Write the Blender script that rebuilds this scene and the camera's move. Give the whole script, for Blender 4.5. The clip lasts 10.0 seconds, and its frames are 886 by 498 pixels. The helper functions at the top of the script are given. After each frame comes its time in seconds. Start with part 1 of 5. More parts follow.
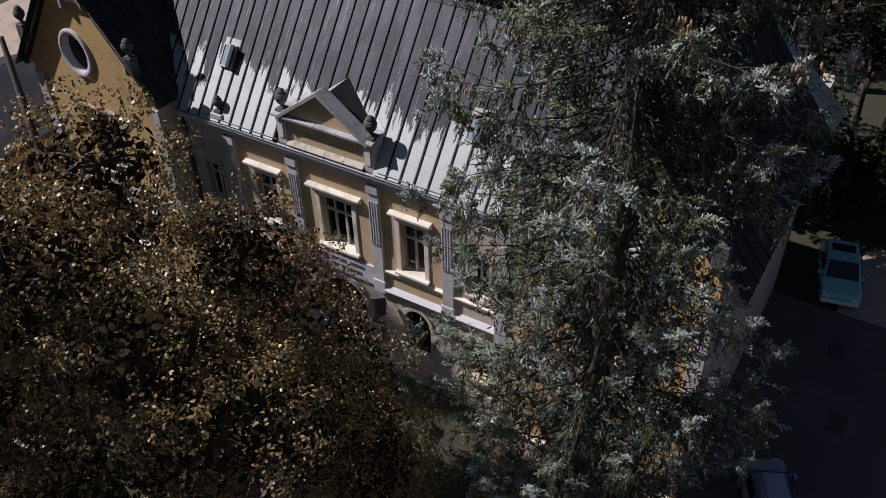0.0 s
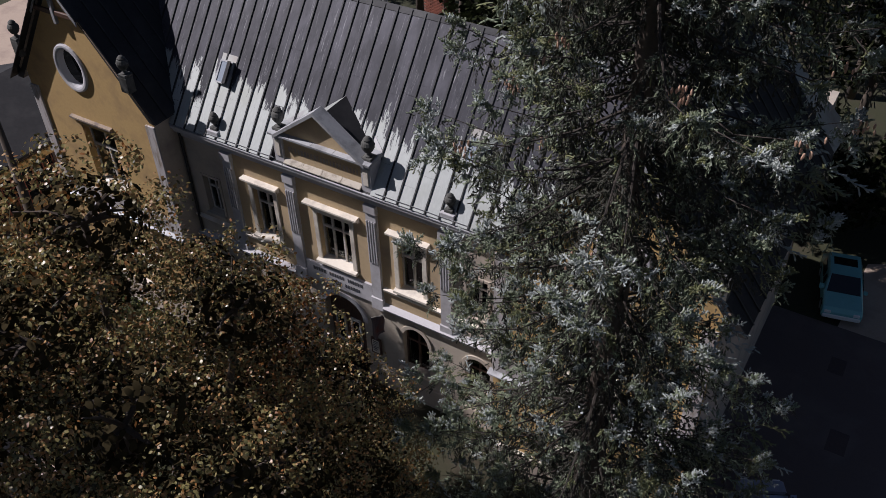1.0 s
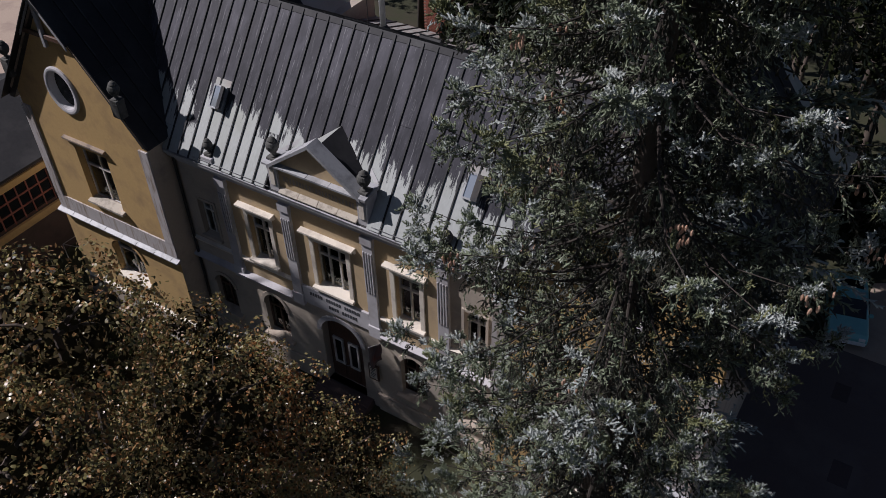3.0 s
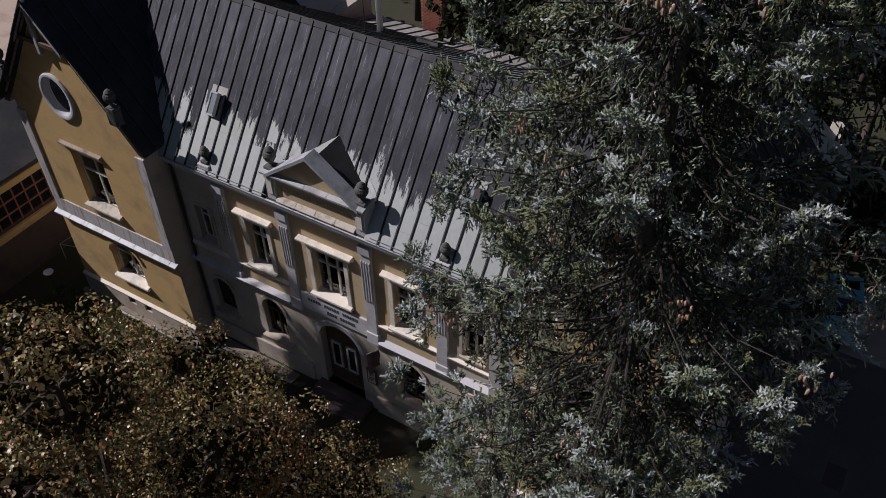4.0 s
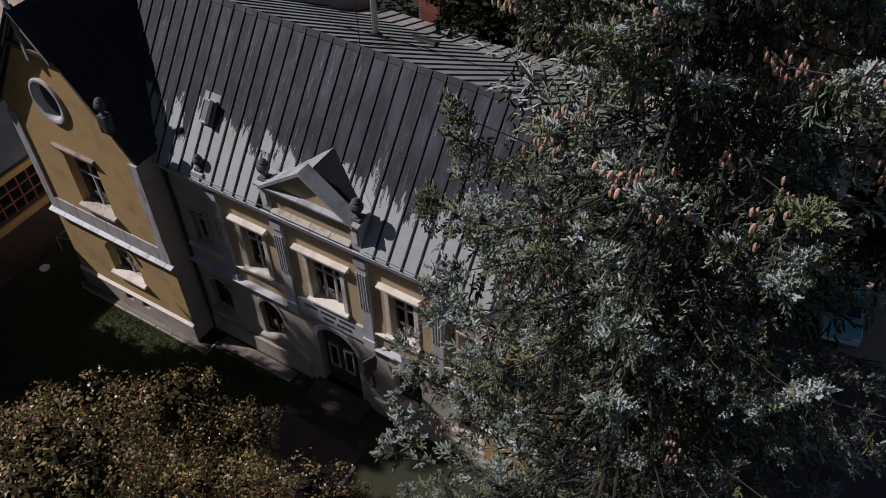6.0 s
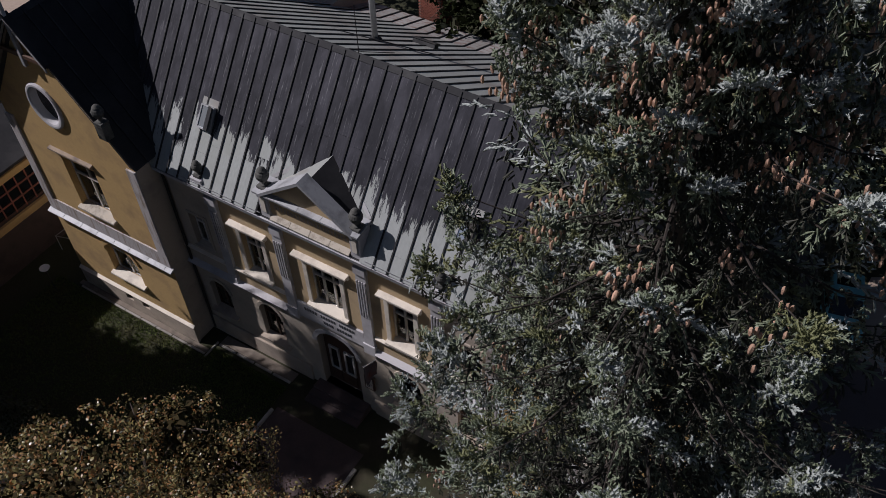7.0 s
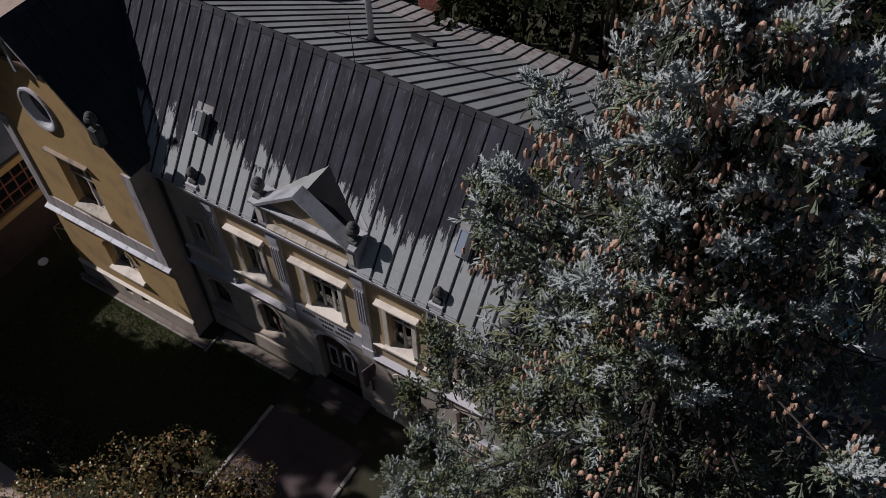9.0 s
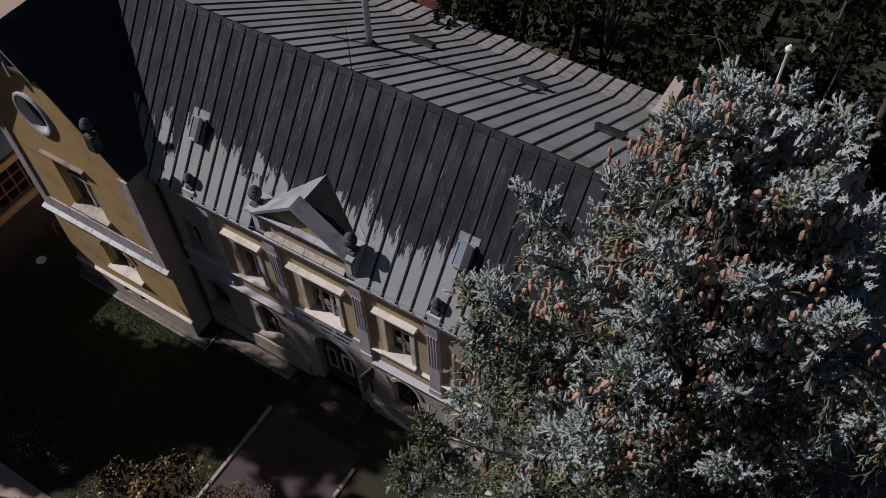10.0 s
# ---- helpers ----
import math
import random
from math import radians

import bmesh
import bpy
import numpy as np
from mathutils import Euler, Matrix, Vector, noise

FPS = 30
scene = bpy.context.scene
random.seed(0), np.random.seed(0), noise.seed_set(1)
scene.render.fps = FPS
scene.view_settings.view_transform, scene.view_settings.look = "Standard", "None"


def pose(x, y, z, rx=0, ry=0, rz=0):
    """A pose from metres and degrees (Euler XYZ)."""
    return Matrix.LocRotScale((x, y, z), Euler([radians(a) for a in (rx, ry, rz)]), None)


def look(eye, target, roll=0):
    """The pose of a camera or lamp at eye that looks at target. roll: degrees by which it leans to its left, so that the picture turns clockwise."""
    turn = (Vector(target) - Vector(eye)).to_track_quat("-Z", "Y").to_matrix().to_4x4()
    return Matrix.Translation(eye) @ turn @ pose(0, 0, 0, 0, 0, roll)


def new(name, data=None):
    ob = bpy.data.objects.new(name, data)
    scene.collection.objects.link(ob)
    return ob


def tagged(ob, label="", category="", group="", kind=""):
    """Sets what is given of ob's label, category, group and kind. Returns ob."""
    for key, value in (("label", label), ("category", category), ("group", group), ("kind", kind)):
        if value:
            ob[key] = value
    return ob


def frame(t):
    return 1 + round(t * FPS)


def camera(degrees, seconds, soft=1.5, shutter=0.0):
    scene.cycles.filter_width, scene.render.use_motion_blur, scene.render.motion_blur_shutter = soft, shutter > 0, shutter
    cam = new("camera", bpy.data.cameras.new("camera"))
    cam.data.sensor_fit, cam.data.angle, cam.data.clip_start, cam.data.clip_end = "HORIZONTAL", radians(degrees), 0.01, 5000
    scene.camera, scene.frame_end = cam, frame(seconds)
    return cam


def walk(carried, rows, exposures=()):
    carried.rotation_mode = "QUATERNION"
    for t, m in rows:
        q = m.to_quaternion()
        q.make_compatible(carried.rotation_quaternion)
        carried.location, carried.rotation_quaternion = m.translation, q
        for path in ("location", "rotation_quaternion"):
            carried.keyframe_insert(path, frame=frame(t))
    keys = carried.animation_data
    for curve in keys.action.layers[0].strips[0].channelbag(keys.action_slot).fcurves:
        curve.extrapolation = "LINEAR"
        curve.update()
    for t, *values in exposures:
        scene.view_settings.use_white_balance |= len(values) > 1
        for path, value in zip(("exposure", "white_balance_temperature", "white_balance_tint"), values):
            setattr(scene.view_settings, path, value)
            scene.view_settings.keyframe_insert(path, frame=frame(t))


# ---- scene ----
cam = camera(53.6, 10.0, soft=0.85)
PATH = [
    (0, (19.09, -20.61, 27.897), (18.268, -19.294, 26.635), -1.4),
    (0.5, (18.907, -20.208, 28.234), (18.087, -18.899, 26.963), -1.5),
    (1, (18.721, -19.791, 28.541), (17.904, -18.488, 27.263), -1.4),
    (1.5, (18.537, -19.372, 28.874), (17.722, -18.077, 27.586), -1.4),
    (2, (18.332, -18.955, 29.173), (17.523, -17.67, 27.871), -1.4),
    (2.5, (18.143, -18.521, 29.472), (17.338, -17.249, 28.156), -1.5),
    (2.7, (18.098, -18.338, 29.544), (17.288, -17.069, 28.227), -1.5),
    (4, (17.577, -17.456, 30.613), (16.795, -16.219, 29.25), -1.4),
    (4.5, (17.427, -17.065, 30.977), (16.652, -15.843, 29.597), -1.5),
    (5, (17.281, -16.663, 31.289), (16.51, -15.456, 29.893), -1.6),
    (5.5, (17.103, -16.257, 31.615), (16.34, -15.067, 30.2), -1.6),
    (6.8, (16.517, -15.204, 32.597), (15.793, -14.073, 31.114), -1.7),
    (7, (16.47, -15.076, 32.684), (15.742, -13.947, 31.202), -1.8),
    (7.5, (16.285, -14.682, 32.974), (15.565, -13.573, 31.473), -2.0),
    (8, (16.118, -14.275, 33.271), (15.408, -13.186, 31.751), -2.1),
    (8.5, (15.945, -13.873, 33.571), (15.243, -12.804, 32.033), -2.2),
    (9, (15.773, -13.458, 33.857), (15.081, -12.41, 32.3), -2.3),
    (9.5, (15.567, -13.044, 34.189), (14.887, -12.016, 32.614), -2.4),
    (10, (15.331, -12.531, 34.489), (14.661, -11.525, 32.895), -2.4),
]
SUN_DIR = Vector((1.0, 0.36, -1.05)).normalized()
EXPOSURES = [(0.0, 0.05, 5980, 20), (2.5, -0.18, 5980, 20), (5.0, -0.33, 5980, 20), (10.0, -0.62, 5960, 20)]
walk(cam, [(t, look(eye, target, roll)) for t, eye, target, roll in PATH], EXPOSURES)

# ---- light ----
world = bpy.data.worlds.new("sky")
scene.world = world
world.use_nodes = True
sky = world.node_tree.nodes.new("ShaderNodeTexSky")
sky.sky_type = "NISHITA"
sky.sun_disc = False
sky.sun_elevation = math.asin(-SUN_DIR.z)
sky.sun_rotation = math.atan2(-SUN_DIR.x, -SUN_DIR.y)
background = world.node_tree.nodes["Background"]
background.inputs["Strength"].default_value = 0.032
world.node_tree.links.new(sky.outputs[0], background.inputs["Color"])
sun = new("sun", bpy.data.lights.new("sun", "SUN"))
sun.data.energy, sun.data.angle, sun.data.color = 5.0, radians(0.53), (1.0, 0.95, 0.88)
sun.matrix_world = look((-60, -20, 70), Vector((-60, -20, 70)) + SUN_DIR)


# ---- materials ----
def shader(name, rough=0.7, metal=0.0):
    m = bpy.data.materials.new(name)
    m.use_nodes = True
    b = m.node_tree.nodes["Principled BSDF"]
    b.inputs["Roughness"].default_value, b.inputs["Metallic"].default_value = rough, metal
    return m, m.node_tree, b


def node(tree, kind, ins=None, **props):
    n = tree.nodes.new("ShaderNode" + kind)
    for k, v in props.items():
        setattr(n, k, v)
    for k, v in (ins or {}).items():
        if hasattr(v, "is_linked"):
            tree.links.new(v, n.inputs[k])
        else:
            n.inputs[k].default_value = v
    return n


def ramp(tree, fac, stops):
    r = tree.nodes.new("ShaderNodeValToRGB")
    while len(r.color_ramp.elements) < len(stops):
        r.color_ramp.elements.new(0.5)
    for e, (p, c) in zip(r.color_ramp.elements, stops):
        e.position, e.color = p, (*c, 1)
    tree.links.new(fac, r.inputs[0])
    return r.outputs[0]


def mixed(tree, fac, a, b, blend="MIX"):
    m = tree.nodes.new("ShaderNodeMix")
    m.data_type, m.blend_type = "RGBA", blend
    for i, v in ((0, fac), (6, a), (7, b)):
        if hasattr(v, "is_linked"):
            tree.links.new(v, m.inputs[i])
        else:
            m.inputs[i].default_value = v if i == 0 else (*v, 1)
    return m.outputs[2]


def place(tree, stretch=(1, 1, 1)):
    g = tree.nodes.new("ShaderNodeNewGeometry")
    return node(tree, "Mapping", {"Vector": g.outputs["Position"], "Scale": stretch}).outputs[0]


def worn(name, a, b, c, rough=0.8, fine=9.0, coarse=0.6, stretch=(1, 1, 1), bump=0.3, metal=0.0, vary=0.0):
    """Two scales of variation between the colours a, b and the stain c, with fine relief."""
    m, t, bs = shader(name, rough, metal)
    v = place(t, stretch)
    n1 = node(t, "TexNoise", {"Vector": v, "Scale": coarse, "Detail": 5.0, "Roughness": 0.6})
    n2 = node(t, "TexNoise", {"Vector": v, "Scale": fine, "Detail": 4.0})
    col = mixed(t, n2.outputs[0], a, b)
    st = ramp(t, n1.outputs[0], [(0.48, (0, 0, 0)), (0.72, (1, 1, 1))])
    col = mixed(t, st, col, c)
    if vary:
        oi = node(t, "ObjectInfo")
        k = node(t, "MapRange", {"Value": oi.outputs["Random"], "To Min": 1 - vary, "To Max": 1 + vary})
        h = node(t, "HueSaturation", {"Color": col, "Value": k.outputs[0]})
        col = h.outputs[0]
    t.links.new(col, bs.inputs["Base Color"])
    bp = node(t, "Bump", {"Height": n2.outputs[0], "Strength": bump, "Distance": 0.01})
    t.links.new(bp.outputs[0], bs.inputs["Normal"])
    return m


M = {}
M["ochre"] = worn("ochre_plaster", (0.47, 0.31, 0.12), (0.57, 0.385, 0.165), (0.37, 0.245, 0.115), 0.9, 9, 0.9)
M["sand"] = worn("sand_plaster", (0.47, 0.35, 0.20), (0.54, 0.41, 0.245), (0.38, 0.29, 0.19), 0.9, 14, 0.7)
M["beige"] = worn("beige_grey_plaster", (0.42, 0.36, 0.29), (0.49, 0.43, 0.35), (0.32, 0.28, 0.24), 0.9, 12, 0.8)
M["grey_plaster"] = worn("grey_plaster", (0.44, 0.43, 0.44), (0.52, 0.51, 0.52), (0.34, 0.32, 0.32), 0.9, 12, 0.9)
M["stained"] = worn("stained_ledge", (0.40, 0.36, 0.30), (0.50, 0.45, 0.37), (0.23, 0.20, 0.16), 0.85, 12, 4.0)
M["streaked"] = worn("streaked_plaster", (0.40, 0.37, 0.36), (0.50, 0.47, 0.46), (0.24, 0.19, 0.14), 0.9, 10, 2.2, (3, 3, 0.5))
M["weathered"] = worn("weathered_moulding", (0.26, 0.20, 0.15), (0.36, 0.29, 0.22), (0.16, 0.13, 0.11), 0.9, 12, 2.0)
M["cream"] = worn("cream_trim", (0.66, 0.60, 0.50), (0.74, 0.68, 0.58), (0.45, 0.40, 0.34), 0.85, 10, 1.2)
M["plinth"] = worn("plinth_render", (0.40, 0.33, 0.26), (0.47, 0.40, 0.32), (0.28, 0.23, 0.19), 0.92, 9, 1.0)
M["stone"] = worn("aged_stone", (0.065, 0.066, 0.062), (0.115, 0.112, 0.10), (0.04, 0.042, 0.038), 0.9, 11, 2.5, bump=0.6)
M["flashing"] = worn("zinc_flashing", (0.33, 0.335, 0.345), (0.44, 0.445, 0.455), (0.20, 0.20, 0.205), 0.6, 7, 1.6, metal=0.15)
M["sheet_back"] = worn("pale_roof_sheet", (0.34, 0.355, 0.335), (0.41, 0.425, 0.40), (0.27, 0.235, 0.21), 0.5, 6, 0.5, metal=0.25, vary=0.08)
M["sheet_eave"] = worn("rusty_eave_sheet", (0.30, 0.29, 0.27), (0.38, 0.37, 0.35), (0.17, 0.075, 0.055), 0.6, 5, 2.2, (1, 2.5, 1), metal=0.1, vary=0.15)
# near black: the standing seams' shadow lines are put into the colour
M["seam"] = worn("dark_seam", (0.012, 0.012, 0.014), (0.022, 0.022, 0.024), (0.06, 0.06, 0.06), 0.6, 8, 1.0, metal=0.2)
M["brick"] = worn("red_brick", (0.26, 0.085, 0.055), (0.36, 0.13, 0.085), (0.16, 0.07, 0.05), 0.9, 16, 2, vary=0.15)
M["mortar"] = worn("mortar", (0.30, 0.26, 0.22), (0.38, 0.33, 0.29), (0.22, 0.19, 0.17), 0.95, 20, 3)
M["frame"] = worn("painted_window_frame", (0.50, 0.48, 0.45), (0.60, 0.58, 0.55), (0.35, 0.32, 0.29), 0.55, 12, 3)
M["brown_wood"] = worn("brown_stained_wood", (0.07, 0.035, 0.022), (0.12, 0.062, 0.04), (0.05, 0.03, 0.02), 0.6, 5, 2, (6, 6, 1))
M["asphalt"] = worn("asphalt", (0.10, 0.075, 0.07), (0.13, 0.10, 0.094), (0.155, 0.125, 0.115), 0.9, 22, 0.35)
M["paving"] = worn("reddish_paving", (0.075, 0.052, 0.05), (0.105, 0.075, 0.07), (0.055, 0.042, 0.042), 0.9, 12, 0.8, vary=0.2)
M["foot"] = worn("dirty_concrete", (0.17, 0.14, 0.11), (0.23, 0.19, 0.15), (0.10, 0.085, 0.07), 0.92, 9, 1.3)
M["kerb"] = worn("concrete", (0.30, 0.28, 0.25), (0.40, 0.37, 0.33), (0.2, 0.18, 0.16), 0.9, 9, 1.2, vary=0.12)
M["light_path"] = worn("sandy_paving", (0.34, 0.26, 0.20), (0.42, 0.33, 0.26), (0.28, 0.21, 0.17), 0.9, 10, 0.7)
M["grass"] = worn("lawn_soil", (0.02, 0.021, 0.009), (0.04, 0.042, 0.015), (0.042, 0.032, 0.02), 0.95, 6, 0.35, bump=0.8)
M["blade"] = worn("grass_blade", (0.07, 0.105, 0.015), (0.13, 0.17, 0.03), (0.14, 0.12, 0.045), 0.8, 4, 0.6)
M["bark"] = worn("bark", (0.07, 0.052, 0.04), (0.12, 0.095, 0.075), (0.05, 0.04, 0.03), 0.95, 8, 3, (1, 1, 0.3), bump=0.9)
# darkened so that rooms and vents carry their shade in the colour
M["interior"] = worn("interior_shade", (0.035, 0.03, 0.026), (0.05, 0.043, 0.037), (0.028, 0.024, 0.02), 0.9, 4, 1)
M["dark_bark"] = worn("dark_bark", (0.03, 0.024, 0.02), (0.05, 0.04, 0.032), (0.022, 0.018, 0.015), 0.95, 8, 3)
# brown plaster, darkened to carry the shade on the annexe wall
M["brown_shaded_plaster"] = worn("brown_shaded_plaster", (0.075, 0.05, 0.042), (0.10, 0.068, 0.055), (0.05, 0.036, 0.03), 0.9, 9, 0.8)
M["dark_metal"] = worn("dark_metal", (0.03, 0.03, 0.032), (0.05, 0.05, 0.052), (0.07, 0.06, 0.05), 0.5, 9, 2, metal=0.4)
M["pale_metal"] = worn("pale_galvanised_pipe", (0.42, 0.42, 0.42), (0.52, 0.52, 0.52), (0.33, 0.32, 0.31), 0.5, 6, 1.5, metal=0.3)
M["white"] = worn("white_paint", (0.74, 0.74, 0.73), (0.82, 0.82, 0.81), (0.6, 0.58, 0.55), 0.5, 6, 2)
M["cone"] = worn("cone_scales", (0.42, 0.25, 0.165), (0.56, 0.37, 0.26), (0.30, 0.17, 0.11), 0.8, 60, 5, vary=0.3, bump=0.6)
M["rubber"] = worn("rubber", (0.02, 0.02, 0.02), (0.03, 0.03, 0.03), (0.04, 0.04, 0.04), 0.9, 10, 2)
M["lettering"] = worn("dark_lettering", (0.05, 0.05, 0.06), (0.08, 0.08, 0.09), (0.12, 0.12, 0.12), 0.8, 10, 2)


def car_paint(name, colour):
    m, t, b = shader(name, 0.3)
    n = node(t, "TexNoise", {"Vector": place(t), "Scale": 3.0, "Detail": 4.0})
    t.links.new(mixed(t, n.outputs[0], [c * 0.9 for c in colour], [c * 1.08 for c in colour]), b.inputs["Base Color"])
    b.inputs["Coat Weight"].default_value = 0.4
    return m


M["teal_paint"] = car_paint("teal_car_paint", (0.20, 0.50, 0.50))
M["silver_paint"] = car_paint("silver_blue_car_paint", (0.30, 0.33, 0.45))


def glass_material():
    m, t, b = shader("window_glass", 0.04)
    n = node(t, "TexNoise", {"Vector": place(t), "Scale": 1.3, "Detail": 2.0})
    b.inputs["Base Color"].default_value = (0.75, 0.8, 0.8, 1)
    b.inputs["Transmission Weight"].default_value = 1.0
    b.inputs["IOR"].default_value = 1.3
    bp = node(t, "Bump", {"Height": n.outputs[0], "Strength": 0.04, "Distance": 0.02})
    t.links.new(bp.outputs[0], b.inputs["Normal"])
    return m


M["glass"] = glass_material()
dk, dkt, dkb = shader("tinted_glass", 0.08)
dkb.inputs["Base Color"].default_value = (0.012, 0.014, 0.016, 1)
M["dark_glass"] = dk


cg, cgt, cgb = shader("coated_glazing", 0.07, 0.7)
cgb.inputs["Base Color"].default_value = (0.72, 0.78, 0.82, 1)
M["coated_glass"] = cg


def sheet_front():
    """Dark roof paint that has flaked off above the eaves, panel by panel, down to pale metal."""
    m, t, b = shader("flaking_roof_sheet", 0.52, 0.35)
    v = place(t)
    z = node(t, "SeparateXYZ", {"Vector": v})
    oi = node(t, "ObjectInfo")
    streak = node(t, "TexNoise", {"Vector": place(t, (7, 1.2, 1.2)), "Scale": 1.0, "Detail": 6.0, "Roughness": 0.7})
    broad = node(t, "TexNoise", {"Vector": v, "Scale": 0.55, "Detail": 3.0})
    h = node(t, "Math", {0: z.outputs[2], 1: 12.05}, operation="SUBTRACT")
    h1 = node(t, "Math", {0: streak.outputs[0], 1: -2.6, 2: h.outputs[0]}, operation="MULTIPLY_ADD")
    h2 = node(t, "Math", {0: oi.outputs["Random"], 1: -0.75, 2: h1.outputs[0]}, operation="MULTIPLY_ADD")
    h3 = node(t, "Math", {0: broad.outputs[0], 1: -1.6, 2: h2.outputs[0]}, operation="MULTIPLY_ADD")
    bare = node(t, "MapRange", {"Value": h3.outputs[0], "From Min": -2.32, "From Max": -2.44})
    fine = node(t, "TexNoise", {"Vector": place(t, (3, 1, 1)), "Scale": 5.0, "Detail": 6.0})
    scr = node(t, "TexNoise", {"Vector": place(t, (14, 0.6, 0.6)), "Scale": 1.4, "Detail": 5.0, "Roughness": 0.75})
    blot = node(t, "TexNoise", {"Vector": place(t, (1.6, 0.7, 0.7)), "Scale": 0.9, "Detail": 6.0, "Roughness": 0.65})
    paint = mixed(t, fine.outputs[0], (0.012, 0.012, 0.017), (0.03, 0.03, 0.038))
    paint = mixed(t, ramp(t, blot.outputs[0], [(0.42, (0, 0, 0)), (0.68, (1, 1, 1))]), paint, (0.055, 0.054, 0.066))
    paint = mixed(t, ramp(t, scr.outputs[0], [(0.59, (0, 0, 0)), (0.70, (1, 1, 1))]), paint, (0.22, 0.22, 0.23))
    k = node(t, "MapRange", {"Value": oi.outputs["Random"], "To Min": 0.86, "To Max": 1.16})
    paint = node(t, "HueSaturation", {"Color": paint, "Value": k.outputs[0]}).outputs[0]
    metal = mixed(t, fine.outputs[0], (0.33, 0.35, 0.335), (0.47, 0.49, 0.47))
    metal = mixed(t, ramp(t, broad.outputs[0], [(0.5, (0, 0, 0)), (0.75, (1, 1, 1))]), metal, (0.33, 0.345, 0.31))
    t.links.new(mixed(t, bare.outputs[0], paint, metal), b.inputs["Base Color"])
    bp = node(t, "Bump", {"Height": broad.outputs[0], "Strength": 0.25, "Distance": 0.05})
    t.links.new(bp.outputs[0], b.inputs["Normal"])
    return m


M["sheet_front"] = sheet_front()
M["sheet_wing"] = worn("dark_wing_sheet", (0.018, 0.018, 0.02), (0.03, 0.03, 0.032), (0.045, 0.044, 0.045), 0.7, 6, 0.6, metal=0.0, vary=0.1)


M["sheet_wing"].node_tree.nodes["Principled BSDF"].inputs["Specular IOR Level"].default_value = 0.2


def foliage(name, a, b, gloss=0.5, trans=0.25, vary=0.55):
    m, t, bs = shader(name, gloss)
    v = place(t)
    n1 = node(t, "TexNoise", {"Vector": v, "Scale": 1.6, "Detail": 3.0})
    isl = t.nodes.new("ShaderNodeNewGeometry")
    f = node(t, "Math", {0: isl.outputs["Random Per Island"], 1: vary, 2: n1.outputs[0]}, operation="MULTIPLY_ADD")
    f2 = node(t, "Math", {0: f.outputs[0], 1: -0.03 - vary / 2}, operation="ADD")
    col = mixed(t, f2.outputs[0], a, b)
    t.links.new(col, bs.inputs["Base Color"])
    bs.inputs["Specular IOR Level"].default_value = 0.5 if gloss < 1 else 0.05
    tr = node(t, "BsdfTranslucent", {"Color": col})
    mx = node(t, "MixShader", {0: trans, 1: bs.outputs[0], 2: tr.outputs[0]})
    t.links.new(mx.outputs[0], t.nodes["Material Output"].inputs[0])
    return m


# the old needles are near black: the crown's inner shade is in their colour
NEEDLES = [foliage("blue_needles", (0.265, 0.292, 0.272), (0.485, 0.52, 0.485), 0.6, 0.06, 0.42),
           foliage("green_needles", (0.115, 0.14, 0.088), (0.255, 0.295, 0.19), 0.55, 0.06, 0.42),
           foliage("yellowish_needles", (0.12, 0.13, 0.055), (0.21, 0.22, 0.10), 0.55, 0.06, 0.42),
           foliage("old_shade_needles", (0.028, 0.029, 0.02), (0.06, 0.06, 0.042), 0.7, 0.04)]
# the last one is darkened to stand in for shade inside the crown
OAK = [foliage("olive_leaves", (0.13, 0.115, 0.04), (0.36, 0.30, 0.12), 0.34, 0.22),
       foliage("brown_leaves", (0.20, 0.11, 0.042), (0.45, 0.27, 0.11), 0.38, 0.22),
       foliage("rust_leaves", (0.19, 0.075, 0.02), (0.34, 0.15, 0.04)),
       foliage("dark_leaves", (0.03, 0.032, 0.012), (0.07, 0.066, 0.025)),
       foliage("inner_shade_leaves", (0.03, 0.024, 0.012), (0.055, 0.042, 0.02), 1.0, 0.0)]
# the first is near black: the trees' shade is put into its colour
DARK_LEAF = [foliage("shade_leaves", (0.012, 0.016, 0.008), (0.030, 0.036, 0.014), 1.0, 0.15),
             foliage("grey_green_leaves", (0.045, 0.055, 0.03), (0.09, 0.10, 0.055)),
             foliage("dull_leaves", (0.05, 0.045, 0.02), (0.09, 0.08, 0.035))]


